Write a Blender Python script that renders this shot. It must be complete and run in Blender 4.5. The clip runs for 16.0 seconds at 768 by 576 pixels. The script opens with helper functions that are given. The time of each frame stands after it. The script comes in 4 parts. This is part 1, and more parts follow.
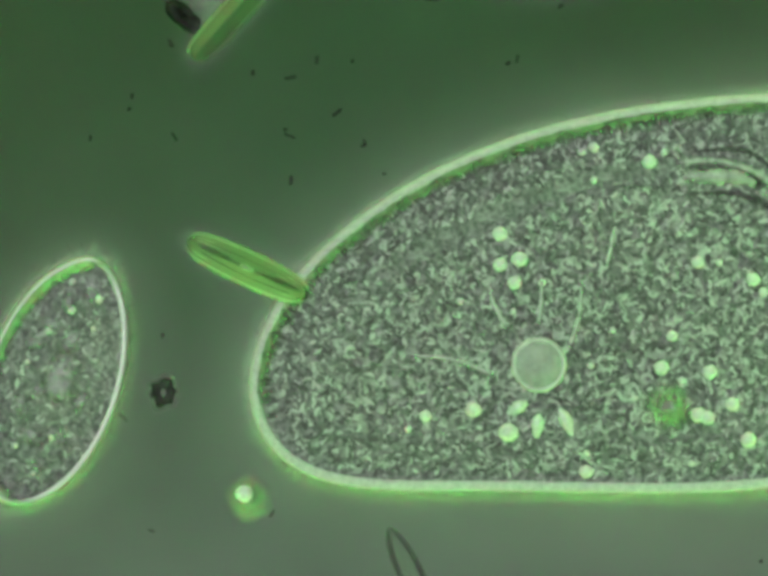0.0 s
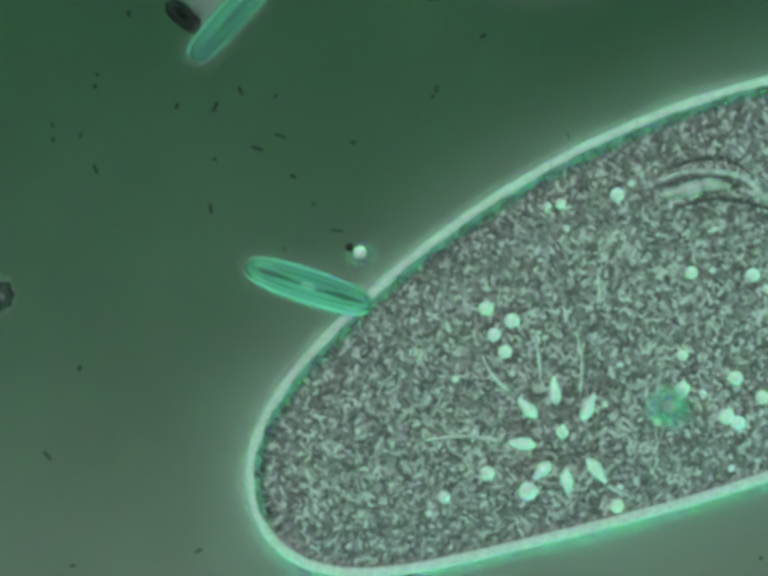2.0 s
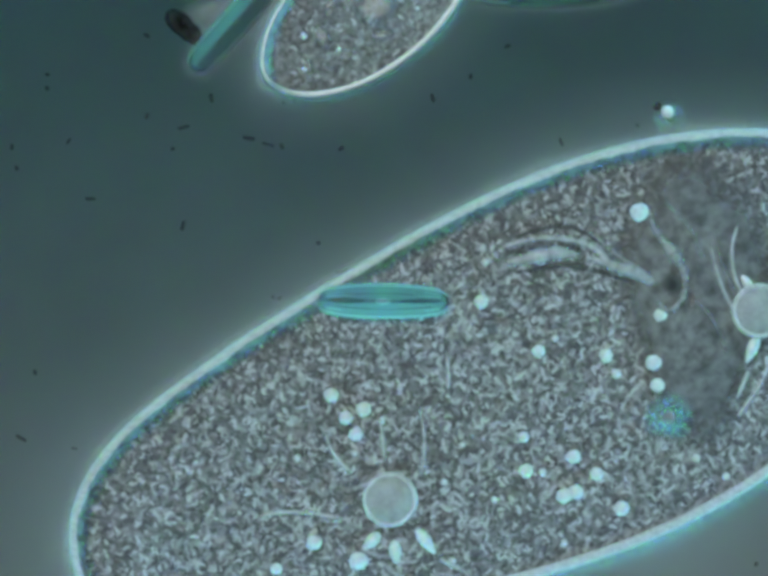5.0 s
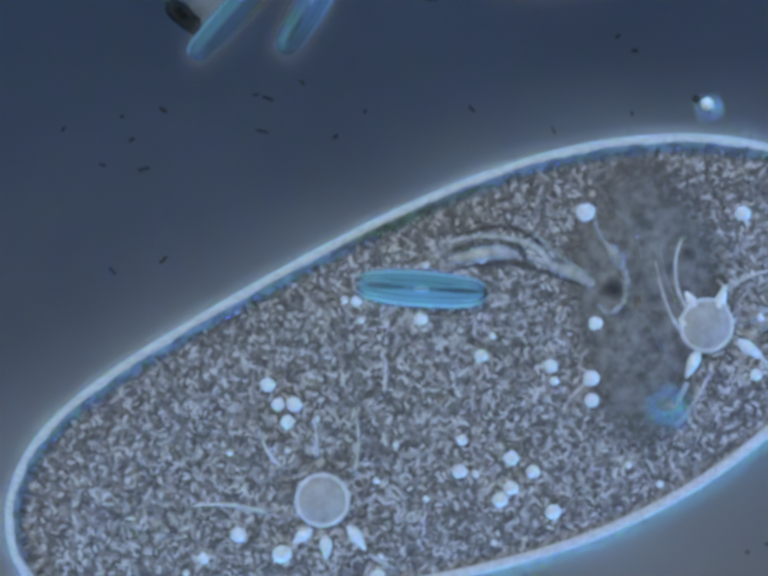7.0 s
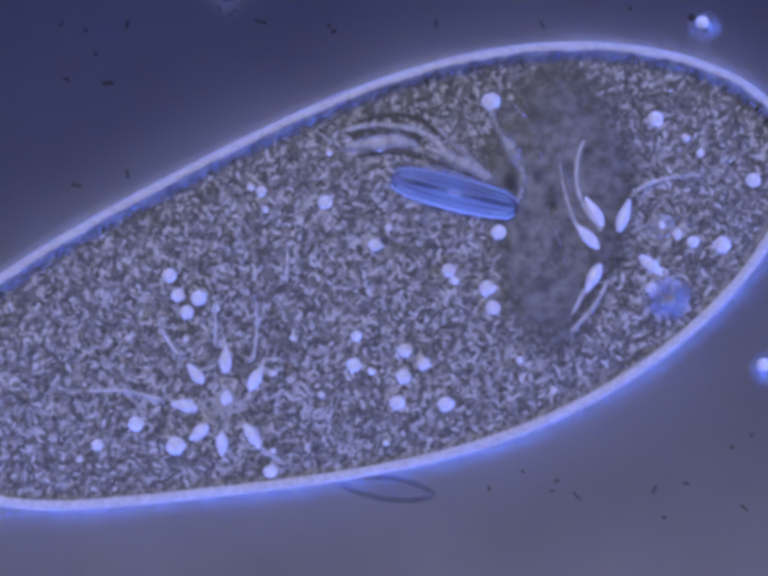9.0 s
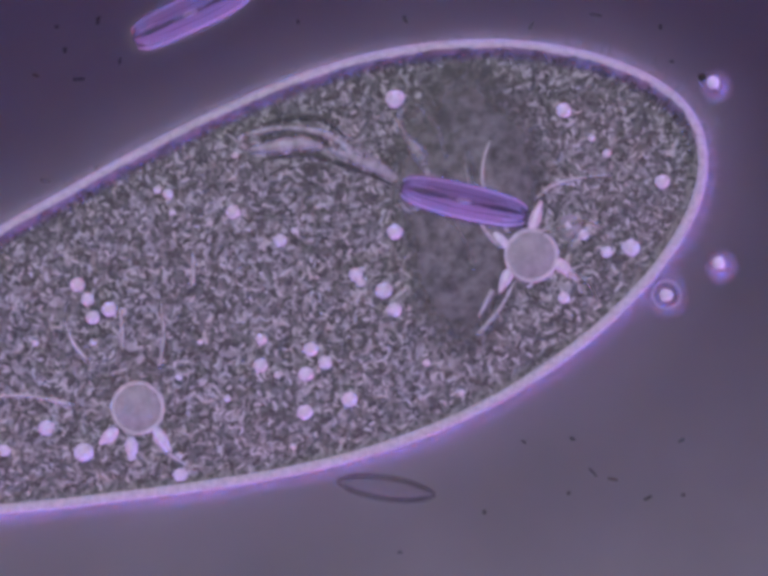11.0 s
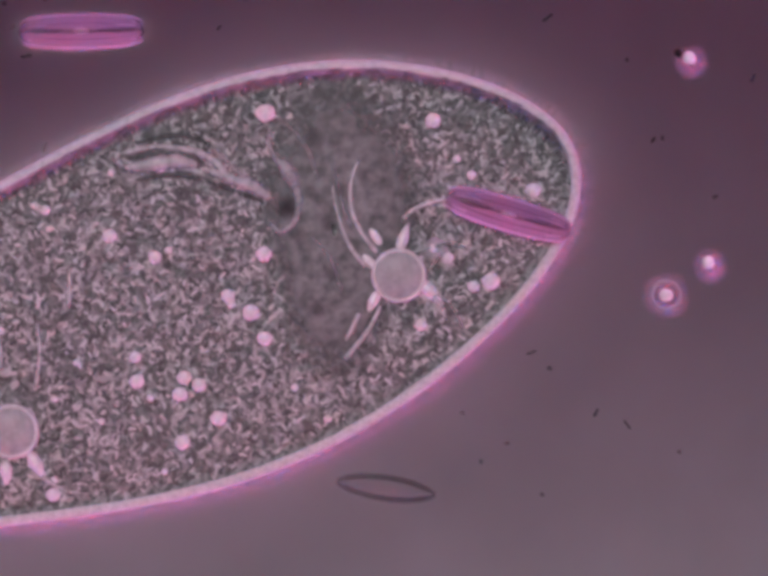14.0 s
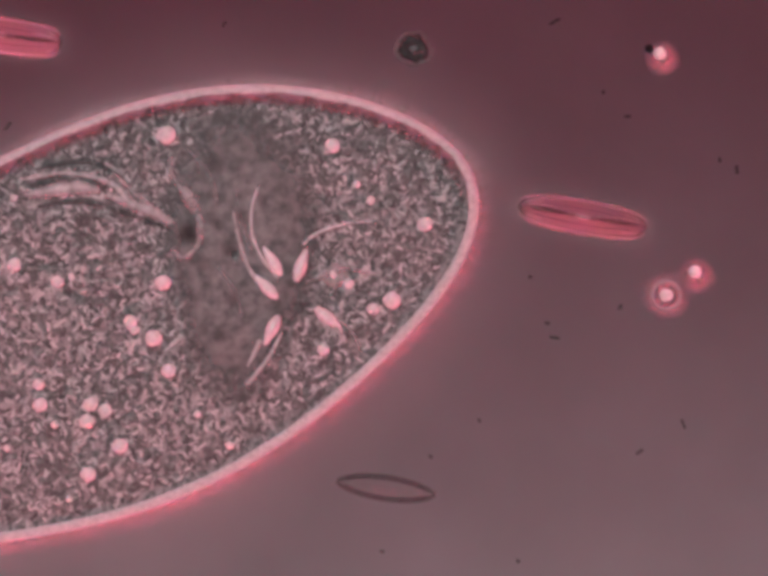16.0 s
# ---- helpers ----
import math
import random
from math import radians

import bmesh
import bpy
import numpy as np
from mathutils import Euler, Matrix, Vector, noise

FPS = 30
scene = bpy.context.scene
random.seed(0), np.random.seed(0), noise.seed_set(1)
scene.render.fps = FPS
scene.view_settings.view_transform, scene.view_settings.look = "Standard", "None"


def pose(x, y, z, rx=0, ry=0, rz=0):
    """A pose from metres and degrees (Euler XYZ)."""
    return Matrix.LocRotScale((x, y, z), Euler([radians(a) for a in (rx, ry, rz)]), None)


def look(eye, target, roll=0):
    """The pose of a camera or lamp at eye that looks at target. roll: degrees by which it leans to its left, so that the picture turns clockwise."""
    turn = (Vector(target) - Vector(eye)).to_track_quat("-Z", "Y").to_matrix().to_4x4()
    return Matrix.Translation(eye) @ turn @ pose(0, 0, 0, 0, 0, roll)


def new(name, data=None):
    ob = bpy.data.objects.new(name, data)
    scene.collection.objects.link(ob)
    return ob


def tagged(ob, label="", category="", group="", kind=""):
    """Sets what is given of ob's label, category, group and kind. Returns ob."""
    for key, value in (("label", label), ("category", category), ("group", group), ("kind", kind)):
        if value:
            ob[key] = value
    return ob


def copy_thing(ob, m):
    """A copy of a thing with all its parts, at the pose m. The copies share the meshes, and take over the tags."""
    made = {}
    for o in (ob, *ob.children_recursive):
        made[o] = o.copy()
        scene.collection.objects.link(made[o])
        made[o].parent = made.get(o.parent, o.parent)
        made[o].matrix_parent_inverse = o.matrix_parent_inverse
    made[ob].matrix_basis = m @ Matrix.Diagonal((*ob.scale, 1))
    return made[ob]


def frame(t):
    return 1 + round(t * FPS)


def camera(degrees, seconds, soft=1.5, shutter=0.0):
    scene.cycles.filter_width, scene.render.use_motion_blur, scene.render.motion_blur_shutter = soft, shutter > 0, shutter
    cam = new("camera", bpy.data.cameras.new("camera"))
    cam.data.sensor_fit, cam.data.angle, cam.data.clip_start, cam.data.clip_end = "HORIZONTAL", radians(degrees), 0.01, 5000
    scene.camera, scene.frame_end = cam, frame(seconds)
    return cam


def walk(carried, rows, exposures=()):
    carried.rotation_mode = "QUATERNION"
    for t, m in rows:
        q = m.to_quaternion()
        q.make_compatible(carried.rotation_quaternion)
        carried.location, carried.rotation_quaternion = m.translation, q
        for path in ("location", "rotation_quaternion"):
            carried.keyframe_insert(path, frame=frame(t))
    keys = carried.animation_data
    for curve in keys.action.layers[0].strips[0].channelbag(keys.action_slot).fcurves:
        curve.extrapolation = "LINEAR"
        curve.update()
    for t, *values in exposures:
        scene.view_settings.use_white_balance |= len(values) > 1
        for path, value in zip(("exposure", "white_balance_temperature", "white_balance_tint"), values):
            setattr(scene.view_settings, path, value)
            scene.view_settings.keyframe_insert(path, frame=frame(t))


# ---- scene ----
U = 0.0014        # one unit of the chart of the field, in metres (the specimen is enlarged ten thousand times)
TOP = 0.185      # height of the flattened cell's upper face over the slide
FAR = 20.0         # the lens over that face
cam = camera(math.degrees(2 * math.atan(784 * U / FAR)), 16.0, soft=4.6)


def at(x, y, z=0.0, turn=0.0):
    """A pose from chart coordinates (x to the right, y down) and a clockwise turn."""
    return pose((x - 784) * U, (588 - y) * U, z, 0, 0, -turn)


# The stage slides under the lens now and then: seconds and the field's shift on the chart.
STAGE = ((0, 0), (4.2, 0), (5.2, 30), (6.3, 65), (6.6, 42), (7, 0), (7.5, -100), (8, -150), (8.5, -190), (9, -215), (10, -215), (16, -215))
walk(cam, [(t, pose(0, s * U, TOP + FAR)) for t, s in STAGE],
     exposures=((0, 0.07, 6600, -6), (0.5, 0.04, 6500, -12), (1, -0.03, 6420, -14), (1.5, -0.01, 6350, -15), (2.2, 0.06, 6300, -10), (4, 0.0, 6200, -6), (6, 0.01, 6000, 0), (7, -0.06, 6000, 4), (8, -0.3, 5950, 10), (9, -0.32, 5700, 30), (12, -0.26, 6250, 26), (14.5, -0.19, 6450, 24), (16, -0.17, 6800, 25)))

# ---- world and light ----
world = bpy.data.worlds.new("world")
scene.world = world
world.use_nodes = True
world.node_tree.nodes["Background"].inputs[0].default_value = (1, 1, 1, 1)
world.node_tree.nodes["Background"].inputs[1].default_value = 0.003


def area_lamp(name, m, wide, deep, watts):
    lamp = bpy.data.lights.new(name, "AREA")
    lamp.shape = "RECTANGLE"
    lamp.size, lamp.size_y, lamp.energy = wide, deep, watts
    ob = new(name, lamp)
    ob.matrix_basis = m
    return ob


# unseen white lamp added overhead to brighten the cell's upper faces
area_lamp("added_top_lamp", look((-3.5, 4.5, 23.5), (0, 0, 0)), 9.0, 9.0, 4100.0)
area_lamp("condenser_lamp", look((-0.05, -2.2, -1.2), (-0.1, -1.7, 0)), 5.4, 2.1, 33.0)

# ---- materials ----


def node_material(name):
    m = bpy.data.materials.new(name)
    m.use_nodes = True
    m.node_tree.nodes.clear()
    n, l = m.node_tree.nodes, m.node_tree.links
    return m, n, l, n.new("ShaderNodeOutputMaterial")


def noise_tex(n, l, scale, detail=2.0, rough=0.5, distort=0.0):
    co = n.new("ShaderNodeTexCoord")
    tex = n.new("ShaderNodeTexNoise")
    tex.inputs["Scale"].default_value, tex.inputs["Detail"].default_value = scale, detail
    tex.inputs["Roughness"].default_value, tex.inputs["Distortion"].default_value = rough, distort
    l.new(co.outputs["Object"], tex.inputs["Vector"])
    return tex.outputs["Fac"]


def ramp(n, l, fac, stops):
    r = n.new("ShaderNodeValToRGB")
    while len(r.color_ramp.elements) < len(stops):
        r.color_ramp.elements.new(0.5)
    for e, (p, c) in zip(r.color_ramp.elements, stops):
        e.position, e.color = p, (*(c if isinstance(c, tuple) else (c, c, c)), 1)
    l.new(fac, r.inputs["Fac"])
    return r.outputs["Color"]


def mix_shader(n, l, fac, a, b):
    s = n.new("ShaderNodeMixShader")
    if isinstance(fac, float):
        s.inputs[0].default_value = fac
    else:
        l.new(fac, s.inputs[0])
    l.new(a, s.inputs[1]), l.new(b, s.inputs[2])
    return s.outputs[0]


def refractile(name, low, high, gloss=0.15, rough=0.25, clear=0.0, scale=70.0, bump=0.0):
    """A wet, light-bending living surface: matt body with grain, a glossy film, partly see-through."""
    m, n, l, out = node_material(name)
    fac = noise_tex(n, l, scale)
    dif = n.new("ShaderNodeBsdfDiffuse")
    l.new(ramp(n, l, fac, ((0.3, low), (0.7, high))), dif.inputs["Color"])
    glo = n.new("ShaderNodeBsdfGlossy")
    glo.inputs["Roughness"].default_value = rough
    if bump:
        b = n.new("ShaderNodeBump")
        b.inputs["Strength"].default_value, b.inputs["Distance"].default_value = bump, 0.01
        l.new(noise_tex(n, l, scale * 1.3), b.inputs["Height"])
        l.new(b.outputs[0], dif.inputs["Normal"]), l.new(b.outputs[0], glo.inputs["Normal"])
    s = mix_shader(n, l, gloss, dif.outputs[0], glo.outputs[0])
    if clear:
        tr = n.new("ShaderNodeBsdfTransparent")
        s = mix_shader(n, l, clear, s, tr.outputs[0])
    l.new(s, out.inputs["Surface"])
    return m


def fading(*args, **kw):
    """A refractile surface that thins out where its mesh says so."""
    m = refractile(*args, **kw)
    n, l = m.node_tree.nodes, m.node_tree.links
    out = next(x for x in n if x.type == "OUTPUT_MATERIAL")
    a = n.new("ShaderNodeAttribute")
    a.attribute_name = "reach"
    old = out.inputs["Surface"].links[0].from_socket
    l.new(mix_shader(n, l, a.outputs["Fac"], n.new("ShaderNodeBsdfTransparent").outputs[0], old), out.inputs["Surface"])
    return m


def glow(name, colour, strength):
    m, n, l, out = node_material(name)
    e = n.new("ShaderNodeEmission")
    e.inputs["Color"].default_value, e.inputs["Strength"].default_value = (*colour, 1), strength
    l.new(e.outputs[0], out.inputs["Surface"])
    return m


def opal_glass():
    m, n, l, out = node_material("opal_glass")
    tra = n.new("ShaderNodeBsdfTranslucent")
    l.new(ramp(n, l, noise_tex(n, l, 1.8, 3.0), ((0.3, 0.46), (0.7, 0.54))), tra.inputs["Color"])
    dif = n.new("ShaderNodeBsdfDiffuse")
    dif.inputs["Color"].default_value = (0.006, 0.006, 0.006, 1)
    l.new(mix_shader(n, l, 0.35, tra.outputs[0], dif.outputs[0]), out.inputs["Surface"])
    return m


def cytoplasm_material():
    m, n, l, out = node_material("granular_cytoplasm")
    fine = ramp(n, l, noise_tex(n, l, 55.0, 1.0, 0.5, 0.5), ((0.34, 0.12), (0.5, 0.2), (0.66, 0.32)))
    broad = ramp(n, l, noise_tex(n, l, 3.0, 2.0), ((0.3, 0.75), (0.7, 1.1)))
    mul = n.new("ShaderNodeMixRGB")
    mul.blend_type = "MULTIPLY"
    mul.inputs[0].default_value = 1.0
    l.new(fine, mul.inputs[1]), l.new(broad, mul.inputs[2])
    dif = n.new("ShaderNodeBsdfDiffuse")
    l.new(mul.outputs[0], dif.inputs["Color"])
    l.new(dif.outputs[0], out.inputs["Surface"])
    return m


def grain_material(name, stops):
    m, n, l, out = node_material(name)
    geo = n.new("ShaderNodeNewGeometry")
    dif = n.new("ShaderNodeBsdfDiffuse")
    l.new(ramp(n, l, geo.outputs["Random Per Island"], stops), dif.inputs["Color"])
    l.new(dif.outputs[0], out.inputs["Surface"])
    return m


def fringe_material():
    """Optical halos, and beating hairs too fine to part, as a pale film: more see-through outwards."""
    m, n, l, out = node_material("halo_and_cilia_haze")
    a = n.new("ShaderNodeAttribute")
    a.attribute_name = "reach"
    dif = n.new("ShaderNodeBsdfDiffuse")
    dif.inputs["Color"].default_value = (0.75, 0.75, 0.75, 1)
    tr = n.new("ShaderNodeBsdfTransparent")
    l.new(mix_shader(n, l, a.outputs["Fac"], tr.outputs[0], dif.outputs[0]), out.inputs["Surface"])
    return m


GLASS = opal_glass()
CYTO, HAZE = cytoplasm_material(), fringe_material()
GRAIN = grain_material("cytoplasm_grain", ((0.0, 0.085), (0.35, 0.15), (0.6, 0.28), (1.0, 0.49)))
SOFT_GRAIN = grain_material("soft_grain", ((0.0, 0.13), (0.5, 0.2), (0.8, 0.28), (1.0, 0.48)))
GLEAM = refractile("gleaming_pellicle", 0.14, 0.22, gloss=0.34, rough=0.5)
SOFT_FOOD = fading("soft_food", 0.09, 0.19, gloss=0.25, rough=0.5, clear=0.3, scale=35, bump=0.3)
PELLICLE = refractile("pellicle", 0.37, 0.5, gloss=0.02, rough=0.5)
GRANULE = refractile("fat_granule", 0.46, 0.62, gloss=0.02, rough=0.4)
VACUOLE = refractile("watery_vacuole", 0.25, 0.37, gloss=0.04, rough=0.5, clear=0.12, scale=34, bump=0.5)
BEAD = refractile("bead", 0.52, 0.68, gloss=0.04, rough=0.3)
# coloured optical glow beside the beads, given as a glossy film
HALO = fading("bead_glow", 0.02, 0.05, gloss=0.42, rough=0.5, clear=0.25)
LUMP = fading("slime_lump", 0.06, 0.18, gloss=0.3, rough=0.45, clear=0.25, scale=40, bump=0.5)
MEMBRANE = refractile("membrane", 0.42, 0.6, gloss=0.05, rough=0.4, clear=0.15, scale=40)
CANAL = refractile("canal_wall", 0.45, 0.6, gloss=0.08, rough=0.3)
THREAD = fading("thread", 0.15, 0.24, gloss=0.06, rough=0.4, clear=0.35, scale=45)
SHADE = fading("faint_hollow", 0.02, 0.06, gloss=0.02, rough=0.5, clear=0.5)
FIBRE = fading("fibre", 0.33, 0.47, gloss=0.05, rough=0.35, clear=0.05, scale=45)
SMOOTH = fading("clear_plasm", 0.05, 0.17, gloss=0.03, rough=0.5, scale=32)
# shaded inner side of the cell edge, put into a tinted material
EDGE_SHADE = fading("edge_shade", 0.06, 0.13, gloss=0.16, rough=0.42, scale=120, bump=0.4)
ROD = fading("trichocyst", 0.03, 0.08, gloss=0.15, rough=0.4)
EDGE = refractile("shell_edge", 0.01, 0.03, gloss=0.02, clear=0.68)
DARK = fading("dark_hollow", 0.03, 0.06, gloss=0.03, rough=0.4, clear=0.15)
HOLE = fading("shaded_hollow", 0.015, 0.03, gloss=0.01, rough=0.5, clear=0.02)
SHELL = fading("silica_shell", 0.012, 0.025, gloss=0.23, rough=0.42, clear=0.24, scale=30, bump=0.3)
RIDGE = refractile("silica_edge", 0.03, 0.06, gloss=0.5, rough=0.45, clear=0.3, scale=30)
BAND = refractile("chloroplast", 0.004, 0.01, gloss=0.1, rough=0.45)
CORE = refractile("debris_core", 0.12, 0.2, gloss=0.02, rough=0.5, clear=0.45, scale=40)
RIM = refractile("debris_rim", 0.2, 0.3, gloss=0.02, rough=0.5, clear=0.85, scale=40)
DEBRIS = refractile("dark_debris", 0.006, 0.02, gloss=0.01, rough=0.5, scale=40, bump=0.6)
CRUST = refractile("debris_crust", 0.015, 0.04, gloss=0.02, rough=0.5, clear=0.18, scale=40, bump=0.6)
# deeper filters for the added lamp under the slide
DEEP = (glow("deep_green_filter", (0.13, 1, 0.15), 9.8), glow("deep_blue_filter", (0.06, 0.18, 1), 11.6), glow("deep_red_filter", (1, 0.09, 0.22), 12.0))
RED, GREEN, BLUE = glow("red_filter", (1, 0.14, 0.2), 12), glow("green_filter", (0.18, 1, 0.14), 11), glow("blue_filter", (0.15, 0.27, 1), 15.5)

# ---- mesh helpers ----


def mesh_of(name, verts, faces, mat, smooth=True):
    me = bpy.data.meshes.new(name)
    me.from_pydata([tuple(v) for v in verts], [], faces)
    me.materials.append(mat)
    if smooth:
        me.polygons.foreach_set("use_smooth", [True] * len(me.polygons))
    me.update()
    return me


def part(name, me, parent, label="", m=None):
    ob = new(name, me)
    ob.parent = parent
    if m is not None:
        ob.matrix_basis = m
    if label:
        ob["label"] = label
    return ob


def thing(name, label, category, group="", kind="", m=None):
    ob = tagged(new(name), label, category, group, kind)
    if m is not None:
        ob.matrix_basis = m
    return ob


def grid_faces(rings, seg, close=True):
    f = []
    for i in range(rings - 1):
        for j in range(seg if close else seg - 1):
            k = (j + 1) % seg
            f.append((i * seg + j, i * seg + k, (i + 1) * seg + k, (i + 1) * seg + j))
    return f


def ball(name, rx, ry, rz, mat, seg=20, rings=11, wobble=0.0, seed=0.0):
    """A rounded body; wobble makes it uneven."""
    v = []
    for i in range(rings):
        a = math.pi * (i + 0.02) / (rings - 0.96)
        for j in range(seg):
            b = 2 * math.pi * j / seg
            p = Vector((math.sin(a) * math.cos(b), math.sin(a) * math.sin(b), math.cos(a)))
            k = 1 + wobble * noise.noise(p * 2.2 + Vector((seed, 3.1, 7.7)))
            v.append((p.x * rx * k, p.y * ry * k, p.z * rz * k))
    f = [tuple(reversed(q)) for q in grid_faces(rings, seg)]
    f += [tuple(range(seg)), tuple(reversed(range((rings - 1) * seg, rings * seg)))]
    return mesh_of(name, v, f, mat)


def tube(name, points, widths, mat, seg=8, flat=0.7, smooth=True):
    """A tapered tube along smooth points in the plane; widths from start to end."""
    pts = [Vector((x, y, 0)) for x, y in points]
    line = []
    for i in range(len(pts) - 1):
        p0, p1, p2, p3 = pts[max(i - 1, 0)], pts[i], pts[i + 1], pts[min(i + 2, len(pts) - 1)]
        for s in range(6):
            t = s / 6
            line.append(0.5 * (2 * p1 + (p2 - p0) * t + (2 * p0 - 5 * p1 + 4 * p2 - p3) * t * t + (3 * p1 - p0 - 3 * p2 + p3) * t ** 3))
    line.append(pts[-1])
    v, n = [], len(line)
    for i, p in enumerate(line):
        d = (line[min(i + 1, n - 1)] - line[max(i - 1, 0)]).normalized()
        side = Vector((-d.y, d.x, 0))
        u = i / (n - 1) * (len(widths) - 1)
        k = min(int(u), len(widths) - 2)
        w = widths[k] + (widths[k + 1] - widths[k]) * (u - k)
        for j in range(seg):
            b = 2 * math.pi * j / seg
            v.append(p + side * (w * math.cos(b)) + Vector((0, 0, w * flat * math.sin(b))))
    f = grid_faces(n, seg) + [tuple(reversed(range(seg))), tuple(range((n - 1) * seg, n * seg))]
    return mesh_of(name, v, f, mat, smooth)


def outline(length, upper, lower, count):
    """The cell's edge: points and outward normals, counter-clockwise."""
    p = []
    for i in range(count):
        a = 2 * math.pi * i / count
        u, s = math.cos(a), math.sin(a)
        w = sum(c * u ** k for k, c in enumerate(upper if s >= 0 else lower))
        p.append(Vector((length * u, s * w, 0)) * U)
    nrm = []
    for i in range(count):
        d = (p[(i + 1) % count] - p[i - 1]).normalized()
        nrm.append(Vector((d.y, -d.x, 0)))
    return p, nrm


def blades(specs):
    """Thin three-edged blades, each a list of (place, side, width, fade): vertices, faces and fades."""
    v, f, fade = [], [], []
    for spec in specs:
        n0 = len(v)
        for j, (c, d, w, k) in enumerate(spec):
            v += [c + d * w, c - d * w, c + Vector((0, 0, w))]
            fade += [k] * 3
            if j:
                a = n0 + j * 3
                f += [(a - 3, a, a + 2, a - 1), (a - 1, a + 2, a + 1, a - 2), (a - 2, a + 1, a, a - 3)]
    return v, f, fade


def faded_mesh(name, verts, faces, mat, reach, smooth=True):
    me = mesh_of(name, verts, faces, mat, smooth)
    me.attributes.new("reach", "FLOAT", "POINT").data.foreach_set("value", [min(max(r, 0), 1) for r in reach])
    return me


def grain_rod(rng, x, y, z, v, f):
    """A short bent rod with a flat top."""
    a, lo, wi, bend = rng.uniform(0, 2 * math.pi), rng.uniform(3.9, 7.4), rng.uniform(2.1, 3.4), rng.uniform(-1.1, 1.1)
    n0 = len(v)
    for i in range(4):
        c, s, w = math.cos(a), math.sin(a), wi * (0.55, 1, 1, 0.55)[i]
        for o, up in ((1.3 * w, 0), (0.75 * w, 1), (-0.75 * w, 1), (-1.3 * w, 0)):
            v.append(Vector(((x - s * o) * U, (y + c * o) * U, z + up * 0.8 * U)))
        x, y, a = x + c * lo, y + s * lo, a + bend
    for i in range(3):
        k = n0 + i * 4
        f += [(k + j, k + 4 + j, k + 5 + j, k + 1 + j)[::-1] for j in range(3)]
    f += [(n0, n0 + 1, n0 + 2, n0 + 3), (n0 + 15, n0 + 14, n0 + 13, n0 + 12)]


SKIN = ((0.1, 0.3), (0.26, 0.7), (0.24, 1.0), (0.17, 1.1), (0.06, 1.135), (-0.14, 1.15), (-0.34, 1.157), (-0.5, 1.152), (-0.58, 1.12), (-0.6, 0.9))
# band of tinted shade inside the edge: offset, height and density
EDGE_SHADE_PROFILE = ((-0.42, 1.156, 0.95), (-0.62, 1.135, 0.9), (-0.9, 1.095, 0.6), (-1.15, 1.06, 0.28), (-1.5, 1.03, 0.0))
# the optical halo and cilia as one fringe: how far out, and its height and density where it faces up and where it faces
# down the chart
HALO_FRINGE = ((-6, 0.46, 0.98, 0.5, 0.42), (1, 0.46, 0.9, 0.42, 0.4), (7, 0.46, 0.76, 0.29, 0.33), (14, 0.46, 0.6, 0.19, 0.26), (24, 0.45, 0.4, 0.118, 0.16), (38, 0.45, 0.25, 0.08, 0.075),
          (62, 0.45, 0.2, 0.054, 0.045), (100, 0.45, 0.18, 0.028, 0.03), (140, 0.45, 0.16, 0.013, 0.014), (180, 0.45, 0.15, 0.0, 0.0))


